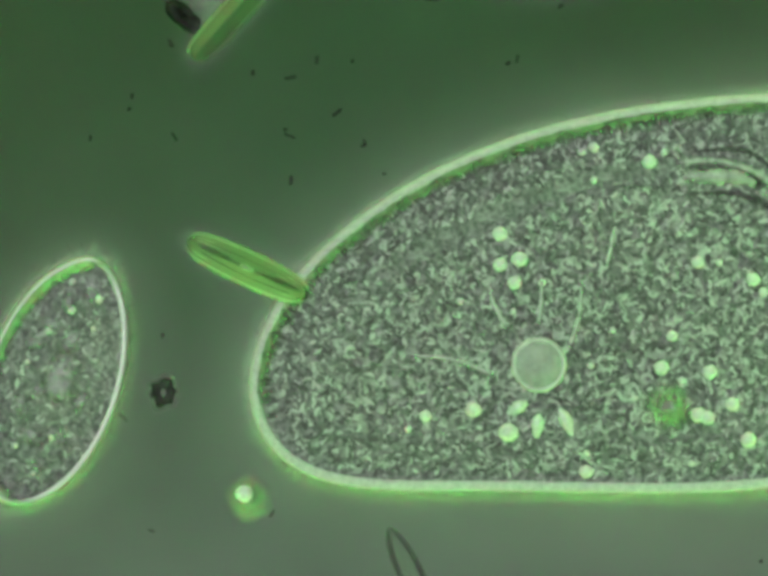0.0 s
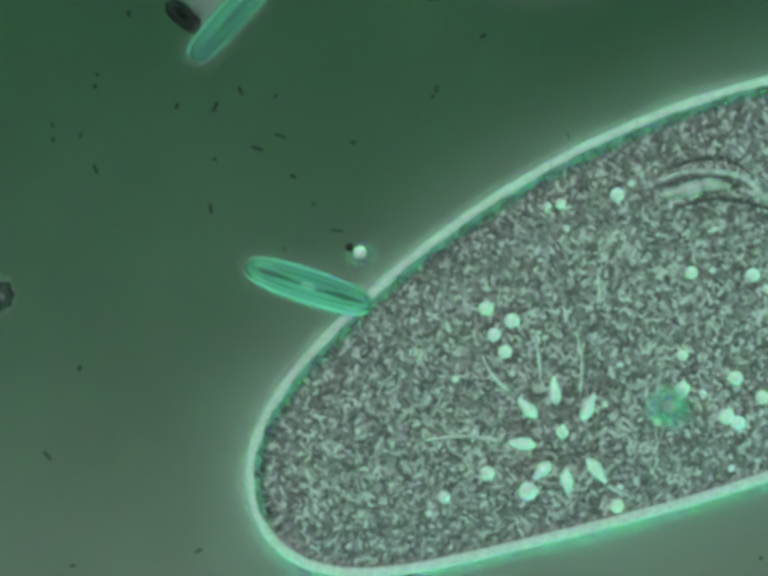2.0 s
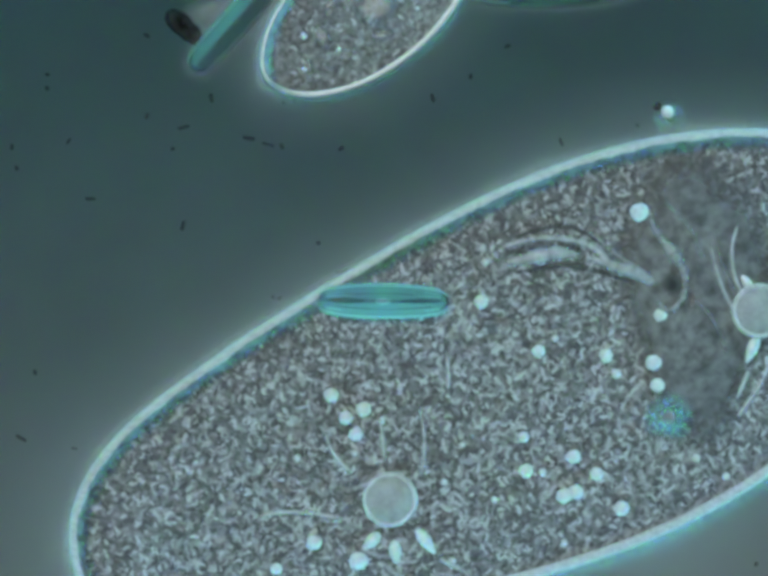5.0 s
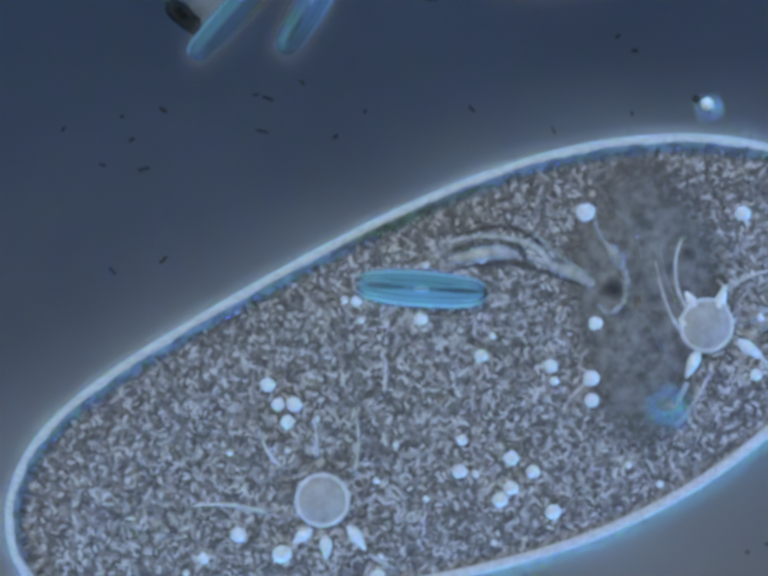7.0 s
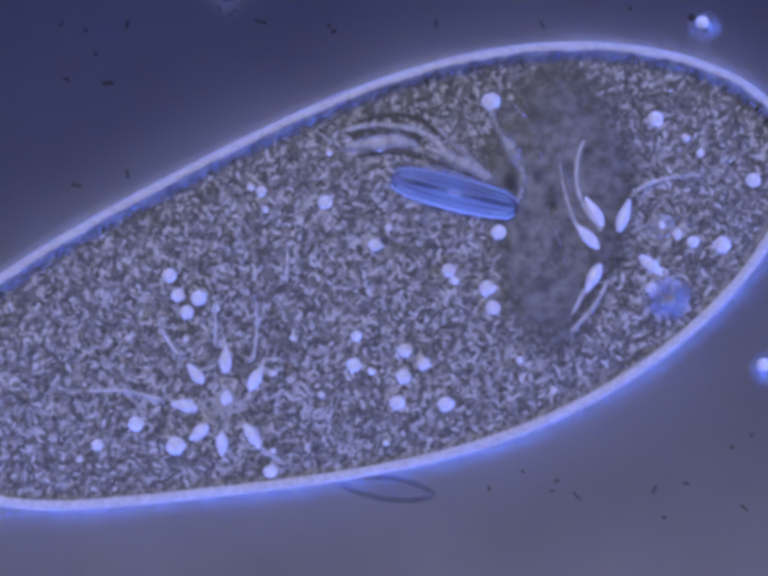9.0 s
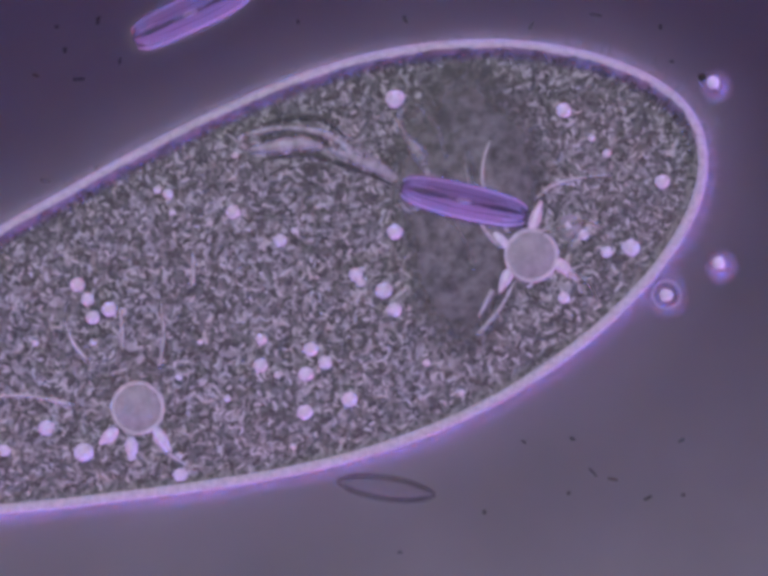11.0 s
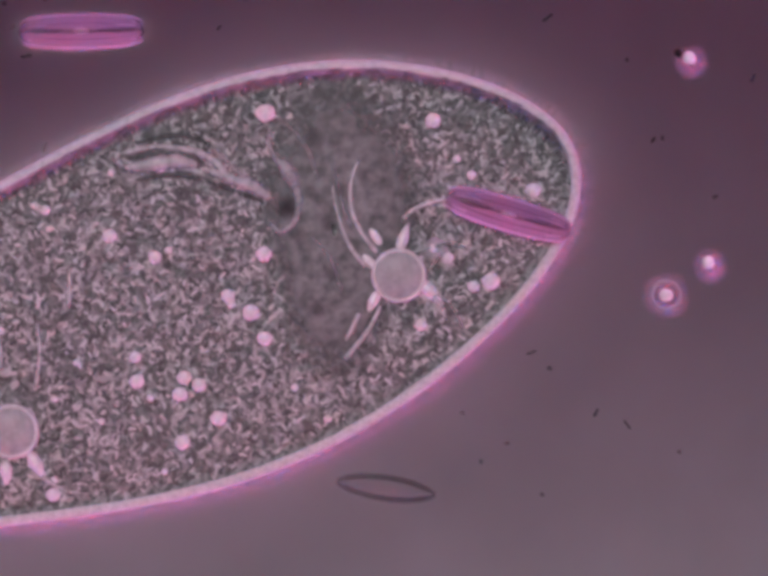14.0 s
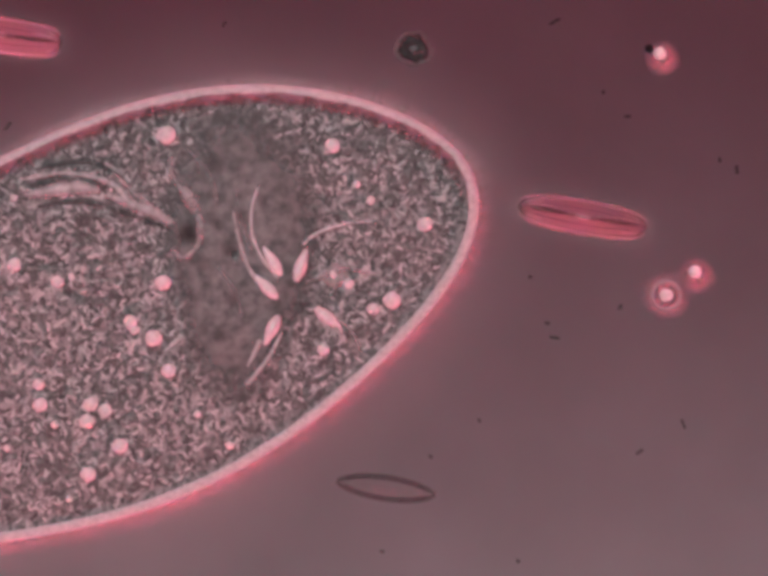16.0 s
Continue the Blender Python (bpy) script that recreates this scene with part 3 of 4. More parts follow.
GRAINS_TOO = ((-344, 70, 16), (-518, -110, 18), (-607, -124, 14), (-457, -179, 22), (-293, -294, 16), (677, -141, 14), (731, -167, 20), (836, -64, 17), (566, -201, 14),
              (-135, 267, 9), (-122, 214, 8), (101, 95, 8), (735, 65, 9), (-651, -139, 8), (-474, 60, 8), (-221, -106, 8), (-142, -180, 8), (308, -331, 9),
              (-50, -317, 8), (39, 279, 8), (-30, -170, 9), (263, -250, 9), (-363, 21, 7), (-156, -53, 7), (-117, 252, 12), (140, 255, 11), (-285, 58, 9), (753, 24, 10), (652, -115, 13), (600, -180, 11), (192, -51, 11), (-274, -256, 8))
for i, (x, y, r) in enumerate(GRAINS + GRAINS_TOO):
    me = ball("fat_granule", r * 0.9 * U, r * U * 0.86, r * U * 0.5, GRANULE, 18, 11, 0.16, i * 1.7)
    carried_by_stream(part("fat_granule", me, ciliate, "bright round refractile granule"), x, y, TOP + 0.004 + 0.15 * r * U, WANDER.get(i, ()))

vacuoles = []
for x, y in ((-337, -127), (517, -85)):
    me = ball("contractile_vacuole", 56 * U, 56 * U, 14 * U, VACUOLE, 40, 21, 0.05, x)
    vacuoles.append((part("contractile_vacuole", me, ciliate, "pale round water-filled contractile vacuole"), x, y))
    ring = [Vector(((51 + 5.5 * math.cos(b)) * math.cos(a), (51 + 5.5 * math.cos(b)) * math.sin(a), 5 + 4 * math.sin(b))) * U for a in (2 * math.pi * i / 48 for i in range(48)) for b in (2 * math.pi * j / 8 for j in range(8))]
    rf = [(i * 8 + j, (i + 1) % 48 * 8 + j, (i + 1) % 48 * 8 + (j + 1) % 8, i * 8 + (j + 1) % 8) for i in range(48) for j in range(8)]
    part("membrane", mesh_of("membrane", ring, rf, MEMBRANE), vacuoles[-1][0], "bright thin membrane ring")


vesicle = part("vesicle", ball("vesicle", 25 * U, 24 * U, 6 * U, refractile("vesicle", 0.25, 0.42, gloss=0.04, rough=0.5, clear=0.3, scale=40, bump=0.4), 28, 13, 0.2, 4), ciliate, "pale round vesicle beside the vacuole")
part("inner_dot", ball("inner_dot", 8 * U, 8 * U, 4 * U, GRANULE, 14, 9), vesicle, "bright dot", pose(-3 * U, 5 * U, 6 * U))
carried_by_stream(vesicle, 632, -92, TOP + 0.006)

AMPULLAE = []


def ampulla(a, b, width=13):
    """A drop-shaped canal end, thickest near the vacuole (b)."""
    cx, cy = (a[0] + b[0]) / 2, (a[1] + b[1]) / 2
    pts = [((a[0] + (b[0] - a[0]) * s - cx) * U, (a[1] + (b[1] - a[1]) * s - cy) * U) for s in (0, 0.25, 0.5, 0.75, 1)]
    me = tube("canal_ampulla", pts, [w * width * U for w in (0.25, 0.65, 1.0, 0.95, 0.3)], CANAL, 12, 0.8)
    ob = part("canal_ampulla", me, ciliate, "bright drop-shaped collecting canal", pose(cx * U, cy * U, TOP))
    AMPULLAE.append((ob, cx, cy, 0 if cx < 0 else 1))


for a, b in (((-295, -19), (-314, -71)), ((-380, -27), (-363, -75)), ((-236, -80), (-280, -120)), ((-439, -90), (-392, -120)), ((-427, -174), (-382, -158)),
             ((-377, -229), (-361, -182)), ((-297, -242), (-310, -181)), ((-322, -106), (-336, -132)), ((467, -20), (494, -82)), ((504, 26), (517, -43)), ((587, -9), (543, -63)), ((438, -158), (487, -112)), ((601, -179), (567, -124))):
    ampulla(a, b)


def strand(name, points, widths, mat, label, z=0.009):
    """A soft strand of the cell's contents: it thins out towards its sides and ends, and is blotchy along its way."""
    cx, cy = points[len(points) // 2]
    me = tube(name, [((x - cx) * U, (y - cy) * U) for x, y in points], [1.5 * w * U for w in widths], mat, 12, 0.45)
    rings = len(me.vertices) // 12
    blotch = [0.86 + 0.5 * noise.noise(Vector((cx * 0.37 + i * 0.8, cy * 0.11, 2.5))) for i in range(rings)]
    ends = [min(1, 0.15 + 0.5 * i, 0.15 + 0.5 * (rings - 1 - i)) for i in range(rings)]
    me.attributes.new("reach", "FLOAT", "POINT").data.foreach_set("value", [min(1, blotch[i] * ends[i]) * max(0, math.sin(math.pi * j / 6)) ** 0.8 for i in range(rings) for j in range(12)])
    carried_by_stream(part(name, me, ciliate, label), cx, cy, TOP + z)


for pts in (((-602, -11), (-521, -37), (-439, -90)), ((-252, -295), (-278, -264), (-296, -239)), ((747, -22), (689, -5), (627, 0), (585, -14)), ((392, -200), (414, -181), (442, -154)),
            ((605, -228), (608, -203), (597, -174)), ((-400, 86), (-402, 41), (-384, -17)), ((-286, 72), (-296, 29), (-312, -18)), ((-202, 55), (-221, -14), (-255, -75)), ((-105, 132), (-117, 93), (-135, 56)), ((544, 135), (511, 95), (492, 40), (496, -14), (512, -62)), ((477, 112), (466, 49), (463, -12), (471, -50), (486, -84)), ((492, -152), (470, -174), (439, -199), (378, -234))):
    strand("canal", pts, (2.0, 3.5, 4.5), FIBRE, "thin pale radiating canal", 0.014)
MOUTH = fading("gullet_wall", 0.27, 0.43, gloss=0.05, rough=0.4, clear=0.1, scale=60)
VEIL = fading("faint_strand", 0.23, 0.36, gloss=0.04, rough=0.4, clear=0.25, scale=45)
strand("gullet_wall", ((71, 313), (119, 307), (167, 294), (222, 262), (253, 228), (266, 190), (302, 158), (337, 112)), (3, 5, 5, 5, 6, 9, 10, 5), MOUTH, "pale curved wall of the gullet", 0.012)
strand("gullet_wall", ((70, 281), (127, 268), (176, 256), (215, 232)), (5, 12, 11, 5), MOUTH, "pale wedge-shaped wall of the gullet", 0.012)
strand("gullet_wall", ((70, 316), (58, 300), (66, 281)), (4, 5, 4), MOUTH, "pale blind end of the gullet", 0.012)
strand("gullet_wall", ((254, 270), (272, 233), (292, 192), (332, 138)), (2, 3, 4, 3), VEIL, "thin pale wall of the gullet", 0.014)
strand("gullet_wall", ((225, 228), (250, 204), (262, 192)), (4, 6, 6), MOUTH, "pale closing wall of the gullet", 0.012)
strand("gullet_slit", ((85, 296), (162, 281), (208, 250), (228, 225)), (3, 8, 10, 3), DARK, "dark slit of the gullet", 0.005)
strand("gullet_slit", ((85, 254), (161, 238), (204, 216), (245, 182), (290, 143), (328, 106)), (2, 4, 5, 4, 3, 1), DARK, "dark slit under the gullet", 0.006)
strand("gullet_slit", ((102, 322), (186, 309), (235, 282), (270, 228)), (2, 4, 4, 2), DARK, "dark slit over the gullet", 0.006)
strand("looped_strand", ((389, 254), (378, 217), (392, 152), (396, 106), (374, 64), (335, 52), (322, 80)), (3, 4, 6, 6, 5, 5, 4), VEIL, "pale looped strand round a hollow", 0.016)
strand("looped_strand", ((384, 192), (393, 152), (394, 125)), (5, 13, 6), VEIL, "pale swelling of the strand", 0.014)
def soft_blob(name, rx, ry, rz, mat, wobble, seed):
    """A rounded body that thins out towards its rim."""
    me = ball(name, rx, ry, rz, mat, 24, 13, wobble, seed)
    me.attributes.new("reach", "FLOAT", "POINT").data.foreach_set("value", [max(0, 0.75 - 0.75 * math.hypot(w.co.x / rx, w.co.y / ry) ** 1.5) for w in me.vertices])
    return me


for i, (x, y, k) in enumerate(((366, 94, 19), (371, 32, 15), (424, 103, 14), (437, 38, 16), (535, 104, 12), (485, 88, 13), (470, 200, 17), (410, -60, 16), (360, -120, 14))):
    strength = HOLE if i == 0 else SHADE
    me = soft_blob("hollow", k * 1.25 * U, k * 1.6 * U, 6 * U, strength, 0.3, i)
    carried_by_stream(part("hollow", me, ciliate, "small dark hollow" if i == 0 else "faint dark hollow"), x, y, TOP + 0.012)
for pts in (((491, 150), (478, 70), (475, 1)), ((570, -83), (622, -86), (664, -88), (697, -114)), ((604, -128), (622, -116), (640, -100)), ((604, -169), (628, -206), (634, -259)),
            ((420, 260), (445, 190), (440, 120)), ((400, 20), (420, -40), (415, -110))):
    strand("canal", pts, (2.0, 3.0, 3.0), THREAD, "faint pale fibre", 0.016)

# ---- the small ciliate ----
small_ciliate = thing("ciliate", "small oval granular ciliate with bright outline, swimming", "ciliate")
cell_parts(small_ciliate, (266, (132, 0, -4, 0, -4, -6, -14), (138, -6, -8, 0, 0, -4, -14)), 140, 0.11, 17, 120, 520, 60, lambda x, y, rng: rng.random() < 0.25, 8, 1, 1.5, SOFT_GRAIN, GLEAM, fading("gleaming_edge_shade", 0.06, 0.12, gloss=0.42, rough=0.45, scale=60, bump=0.3))

for i, (x, y, k) in enumerate(((90, -10, 15), (-70, 40, 13), (-120, 0, 14), (60, 60, 12), (-20, -70, 13), (160, 20, 12), (-180, -30, 10), (110, 40, 12), (-30, 20, 12), (-100, -60, 11), (190, -20, 12))):
    part("food_vacuole", soft_blob("food_vacuole", k * 2.2 * U, k * 1.3 * U, 7 * U, SOFT_FOOD, 0.4, i + 3), small_ciliate, "pale soft food vacuole", pose(x * U, y * U, 0.112, 0, 0, i * 40))
part("macronucleus", soft_blob("macronucleus", 58 * U, 42 * U, 9 * U, SOFT_FOOD, 0.5, 2), small_ciliate, "pale kidney-shaped nucleus", pose(15 * U, -20 * U, 0.118))
for i, (x, y, r) in enumerate(((95, 40, 7), (150, 10, 9), (205, 30, 8), (190, -35, 9), (130, -45, 6), (20, 60, 6), (-110, -40, 6), (-150, 25, 7), (70, -70, 5), (-190, -30, 6))):
    part("fat_granule", ball("fat_granule", r * U, r * U * 0.9, r * U * 0.7, GRANULE, 12, 7, 0.2, i), small_ciliate, "bright refractile granule", pose(x * U, y * U, 0.116))

# ---- diatoms ----


def mound(name, r, mat, seg=28, rings=7, wobble=0.1, seed=0.0, both=True):
    """A low cone with a rounded top, the same below."""
    prof = [((i + 0.01) / rings, 1) for i in range(rings)] + [(1, 1)]
    if both:
        prof += [((rings - 1 - i + 0.01) / rings, -1) for i in range(rings)]
    v = []
    for k, up in prof:
        for j in range(seg):
            b = 2 * math.pi * j / seg
            p = Vector((math.cos(b), math.sin(b), 0)) * (r * k)
            q = 1 + wobble * noise.noise(Vector((p.x / r, p.y / r, seed)) * 2.5)
            v.append((p.x * q * U, p.y * q * U, up * 0.85 * r * (1.02 - math.sqrt(k * k + 0.02)) * U * (1 + 2 * wobble * noise.noise(Vector((p.x / r, p.y / r, seed + 5)) * 3))))
    n = len(prof)
    f = grid_faces(n, seg) + [tuple(reversed(range(seg))), tuple(range((n - 1) * seg, n * seg))]
    return faded_mesh(name, v, [tuple(reversed(q)) for q in f], mat, [0.95 * (1 - k) ** 1.3 for k, _ in prof for _ in range(seg)])


# pale optical halo of a diatom as a sheet: how far out from the rim, and how dense
SOFT_EDGE = ((-6, 0.04), (0, 0.09), (6, 0.09), (11, 0.05), (18, 0.022), (40, 0.0))


def diatom(label, length, width, lines, tip=0.42, mat=SHELL, rib=RIDGE):
    """A boat-shaped shell with a raised keel, edge ribs, dark plastids and a bright nucleus."""
    ob = thing("diatom", label, "diatom")

    def half(u):
        return width / 2 * (1 - tip * abs(u) ** 2.3) * max(0.003, 1 - abs(u) ** 14) ** 0.5

    n, seg, v, solid = 41, 17, [], []
    for i in range(n):
        u = math.sin(math.pi / 2 * (-1 + 2 * i / (n - 1)))
        w = half(u)
        for j in range(seg):
            k = -1 + 2 * j / (seg - 1)
            v.append((u * length / 2 * U, 1.16 * w * k * U, w * U * 1.1 * (1.03 - math.sqrt(k * k + 0.004))))
            solid.append(min(1, 2.8 * (1.05 - math.hypot(k, abs(u) ** 6))))
        for j in range(seg):
            k = 1 - 2 * j / (seg - 1)
            v.append((u * length / 2 * U, w * k * U, -w * U * 0.44 * math.sqrt(max(0, 1 - k * k))))
            solid.append(0.05)
    seg *= 2
    f = [tuple(reversed(q)) for q in grid_faces(n, seg)] + [tuple(range(seg)), tuple(reversed(range((n - 1) * seg, n * seg)))]
    part("shell", faded_mesh("shell", v, f, mat, solid, False), ob, "glassy boat-shaped shell")
    steps = [math.sin(math.pi / 2 * (-1 + 2 * i / 40)) for i in range(41)]
    rim = [Vector((u * length / 2, half(u), 0)) for u in steps] + [Vector((u * length / 2, -half(u), 0)) for u in reversed(steps)]
    along = [(rim[(i + 1) % 82] - rim[i - 1]).normalized() for i in range(82)]
    if mat == SHELL:
        sheet = [(c + Vector((-d.y, d.x, 0)) * o) * U for o, _ in SOFT_EDGE for c, d in zip(rim, along)]
        part("soft_edge", faded_mesh("soft_edge", sheet, grid_faces(len(SOFT_EDGE), 82), HAZE, [r * (0.8 if lines else 0.7) for _, r in SOFT_EDGE for _ in rim]), ob, "faint pale optical halo round the shell", pose(0, 0, -0.02 * width * U))
    for side in (1, -1):
        pts = [(u * length * 0.5 * U, side * half(u) * 0.86 * U) for u in (-0.96, -0.9, -0.75, -0.45, 0, 0.45, 0.75, 0.9, 0.96)]
        part("rib", tube("rib", pts, [2 * U, 6 * U, 6 * U, 6 * U, 2 * U], rib, 4, 1.1, False), ob, "pale edge rib", pose(0, 0, 0.08 * width * U))
    if lines:
        for side, k in ((1, 0.6), (-1, 0.6), (1, 0.36)):
            pts = [(u * length * 0.5 * U, side * half(u) * k * U) for u in (-0.85, -0.5, 0, 0.5, 0.85)]
            part("ridge", tube("ridge", pts, [1.2 * U, 2.4 * U, 2 * U, 2.4 * U, 1.2 * U], rib, 4, 1.1, False), ob, "fine pale lengthwise ridge", pose(0, 0, 0.45 * width * (1.03 - k) * 1.1 * U))
        for side in (1, -1):
            pts = [(u * length * 0.5 * U, side * width * 0.2 * U * (1 - 0.5 * u * u)) for u in (-0.72, -0.3, 0.3, 0.72)]
            part("plastid", tube("plastid", pts, [1 * U, 3.6 * U, 3.4 * U, 1 * U], BAND, 8, 0.7), ob, "dark lengthwise plastid", pose(0, 0, 0.33 * width * U))
            lobe = mound("plastid", 10, BAND, 28, 7, 0.25, side)
            lobe.transform(Matrix.Diagonal((0.021 * length, 0.008 * width, 0.016 * width, 1)))
            part("plastid", lobe, ob, "dark rounded plastid", pose(side * 0.205 * length * U, 0.01 * width * U, 0.43 * width * U))
        part("nucleus", ball("nucleus", 17 * U, 6.5 * U, 8 * U, RIDGE, 14, 9), ob, "bright middle body", pose(0, 0, 0.52 * width * U))
    return ob


drifting_diatom = diatom("boat-shaped diatom with bright ribs and dark plastids", 272, 70, True)
upper_rod = diatom("straight rod-shaped diatom lying on the slide", 300, 60, False, 0.15)
turning_rod = diatom("rod-shaped diatom drifting with the water", 260, 72, True, 0.3)
big_shell = diatom("broad boat-shaped diatom lying on the slide", 430, 100, True, 0.7)
empty_shell = diatom("empty colourless diatom shell on the slide", 214, 50, False, 0.95, fading("empty_silica", 0.1, 0.16, gloss=0.02, rough=0.3, clear=0.8), EDGE)

# ---- beads and debris in the water ----


def bead(label, r, dark=0.0):
    ob = thing("bead", label, "bead")
    part("body", ball("body", r * 0.75 * U, r * 0.75 * U, r * U * 0.55, BEAD, 20, 11, 0.06, r), ob, "", pose(0, 0, r * 1.7 * U))
    # the glow at the bead's lower right, added as a see-through mound
    part("halo_lump", mound("halo_lump", r * 2.3, HALO, seed=r), ob, "soft coloured glow to one side of the bead", pose(r * 0.35 * U, -r * 0.5 * U, 0))
    if dark:
        part("dark_speck", ball("dark_speck", dark * U, dark * U, dark * 0.7 * U, DEBRIS, 14, 9, 0.3, r), ob, "dark attached speck", pose(-r * 1.2 * U, r * 0.6 * U, r * U))
    return ob


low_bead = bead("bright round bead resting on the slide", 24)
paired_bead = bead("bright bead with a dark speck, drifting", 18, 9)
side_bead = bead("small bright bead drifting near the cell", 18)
ring_bead = thing("bead", "pale ring-shaped bead in a coloured lump of slime", "bead")
part("halo_lump", mound("halo_lump", 56, LUMP, 32, 9, 0.1, 5), ring_bead, "soft coloured lump of slime")
ring = [Vector(((29 + 2.5 * math.cos(b)) * math.cos(a), (29 + 2.5 * math.cos(b)) * math.sin(a), 2.5 * math.sin(b))) * U for a in (2 * math.pi * i / 32 for i in range(32)) for b in (2 * math.pi * j / 8 for j in range(8))]
part("rim", mesh_of("rim", ring, [(i * 8 + j, (i + 1) % 32 * 8 + j, (i + 1) % 32 * 8 + (j + 1) % 8, i * 8 + (j + 1) % 8) for i in range(32) for j in range(8)], refractile("bead_rim", 0.25, 0.36, gloss=0.2, rough=0.4, clear=0.3)), ring_bead, "bright ring", pose(-2 * U, 2 * U, 38 * U))
part("centre", ball("centre", 13.5 * U, 13.5 * U, 5 * U, GRANULE, 20, 9, 0.2), ring_bead, "small bright centre", pose(-2 * U, 2 * U, 48 * U))


def debris(label, r, stretch=1.0):
    """A dark crumb: an uneven ring round a paler middle, in a faint pale rim."""
    ob = thing("debris", label, "debris")
    for name, far, thick, mat, note in (("crust", 0.62, 0.4 if stretch == 1 else 0.62, CRUST if stretch == 1 else DEBRIS, "dark uneven crust"), ("pale_rim", 1.2, 0.13, RIM, "faint pale rim"))[:2 if stretch == 1 else 1]:
        v = []
        for i in range(40):
            a = 2 * math.pi * i / 40
            k = 1 + 0.25 * noise.noise(Vector((math.cos(a) * 1.5, math.sin(a) * 1.5, r)))
            w = thick * r * (1 + 0.5 * noise.noise(Vector((math.cos(a) * 2, math.sin(a) * 2, r + 9))))
            for j in range(10):
                b = 2 * math.pi * j / 10
                q = far * r * k + w * math.cos(b)
                v.append((q * math.cos(a) * stretch * U, q * math.sin(a) / stretch * U, w * 0.8 * math.sin(b) * U))
        f = [(i * 10 + j, (i + 1) % 40 * 10 + j, (i + 1) % 40 * 10 + (j + 1) % 10, i * 10 + (j + 1) % 10) for i in range(40) for j in range(10)]
        part(name, mesh_of(name, v, f, mat), ob, note)
    if stretch == 1:
        part("middle", ball("middle", 0.5 * r * stretch * U, 0.5 * r / stretch * U, 0.25 * r * U, CORE, 20, 9, 0.3, r), ob, "paler middle")
    return ob


BACTERIUM = refractile("bacterium", 0.006, 0.015, gloss=0.02, rough=0.5, clear=0.7, scale=90)


def bacterium(i):
    """A dark short rod, rounded at both ends; every third is a dividing pair."""
    rng = random.Random(i)
    long, thick = rng.uniform(4.5, 8), rng.uniform(3, 4.4)
    ob = thing("bacterium", "tiny dark rod-shaped bacterium drifting over the slide", "bacterium", "bacteria in the water")
    for k in ((-0.8, 0.8) if i % 3 == 0 else (0,)):
        part("cell_body", ball("cell_body", long * U, thick * U, thick * 0.8 * U, BACTERIUM, 12, 7, 0.3, i * 0.7), ob, "", pose(k * long * U, 0.3 * k * thick * U, 0))
    return ob


# where the bacteria float: by the left of the field early on, then at the top, then at the right
EARLY = ((515, 303), (410, 325), (570, 360), (470, 190), (545, 190), (340, 213), (420, 222), (175, 147), (165, 167), (180, 347), (90, 258), (90, 287), (415, 432), (550, 550), (615, 420),
         (665, 475), (565, 512), (150, 750), (885, 180), (860, 200), (970, 75), (385, 1128), (130, 1160), (240, 25), (80, 930))
THEN = ((545, 198), (245, 235), (616, 165), (330, 222), (745, 225), (265, 283), (290, 343), (-60, 150), (-90, 200), (225, 553), (-120, 400), (-100, 460), (330, 530), (700, 760), (780, 700),
        (840, 730), (620, 860), (-100, 760), (965, 220), (1265, 70), (1300, 100), (-80, 1100), (205, 335), (520, 190), (-40, 820))
# at the right: places at four later times
LATE = (((1140, 1200), (1175, 1083), (1130, 990), (1120, 875)), ((1130, 1220), (1060, 1108), (1045, 1125), (980, 1075)), ((1180, 1230), (1225, 1160), (1265, 1085), (1400, 1083)), ((1070, 1180), (1175, 1230), (1125, 1220), (1060, 1365)),
        ((1000, 1215), (990, 1270), (990, 1170), (880, 1150)), ((1340, 1218), (1315, 1237), (1215, 1055), (1310, 1140)), ((1405, 1205), (1390, 1033), (1350, 545), (1285, 450)), ((1360, 1275), (755, 1355), (955, 1043), (780, 1345)))
LATER = (((1525, 1255), (1180, 1160), (1085, 965), (1135, 905)), ((1540, 1105), (1335, 248), (1290, 313), (1235, 400)), ((1290, 228), (1360, 295), (1350, 465), (1475, 540)), ((1110, 262), (1085, 265), (1545, 335), (1510, 560)),
         ((120, 260), (290, 345), (435, 275), (455, 260)), ((680, 275), (1500, 520), (1485, 585), (1270, 843)), ((530, 255), (1300, 240), (1120, 245), (1135, 255)), ((1500, 1130), (1390, 1240), (1410, 1190), (1085, 780)))
EARLY_BACTERIA = [bacterium(i) for i in range(len(EARLY))]
LATE_BACTERIA = [bacterium(i + 40) for i in range(len(LATE + LATER))]

drifting_debris = debris("dark rounded speck of debris, drifting", 27)
late_debris = debris("dark round speck of debris, drifting past", 29)
rod_debris = debris("dark speck of debris beside a diatom", 26, 1.45)
shell_debris = debris("dark crumb of debris in a pale rim beside a broad diatom", 24)
flake = thing("debris", "dim grey translucent flake of debris beside a diatom", "debris")
flake_mesh = mound("flake", 60, fading("pale_flake", 0.22, 0.34, gloss=0.03, rough=0.5, clear=0.55, scale=25, bump=0.2), 28, 7, 0.5, 3)
flake_mesh.transform(Matrix.Diagonal((1.5, 0.8, 0.25, 1)))
part("body", flake_mesh, flake)


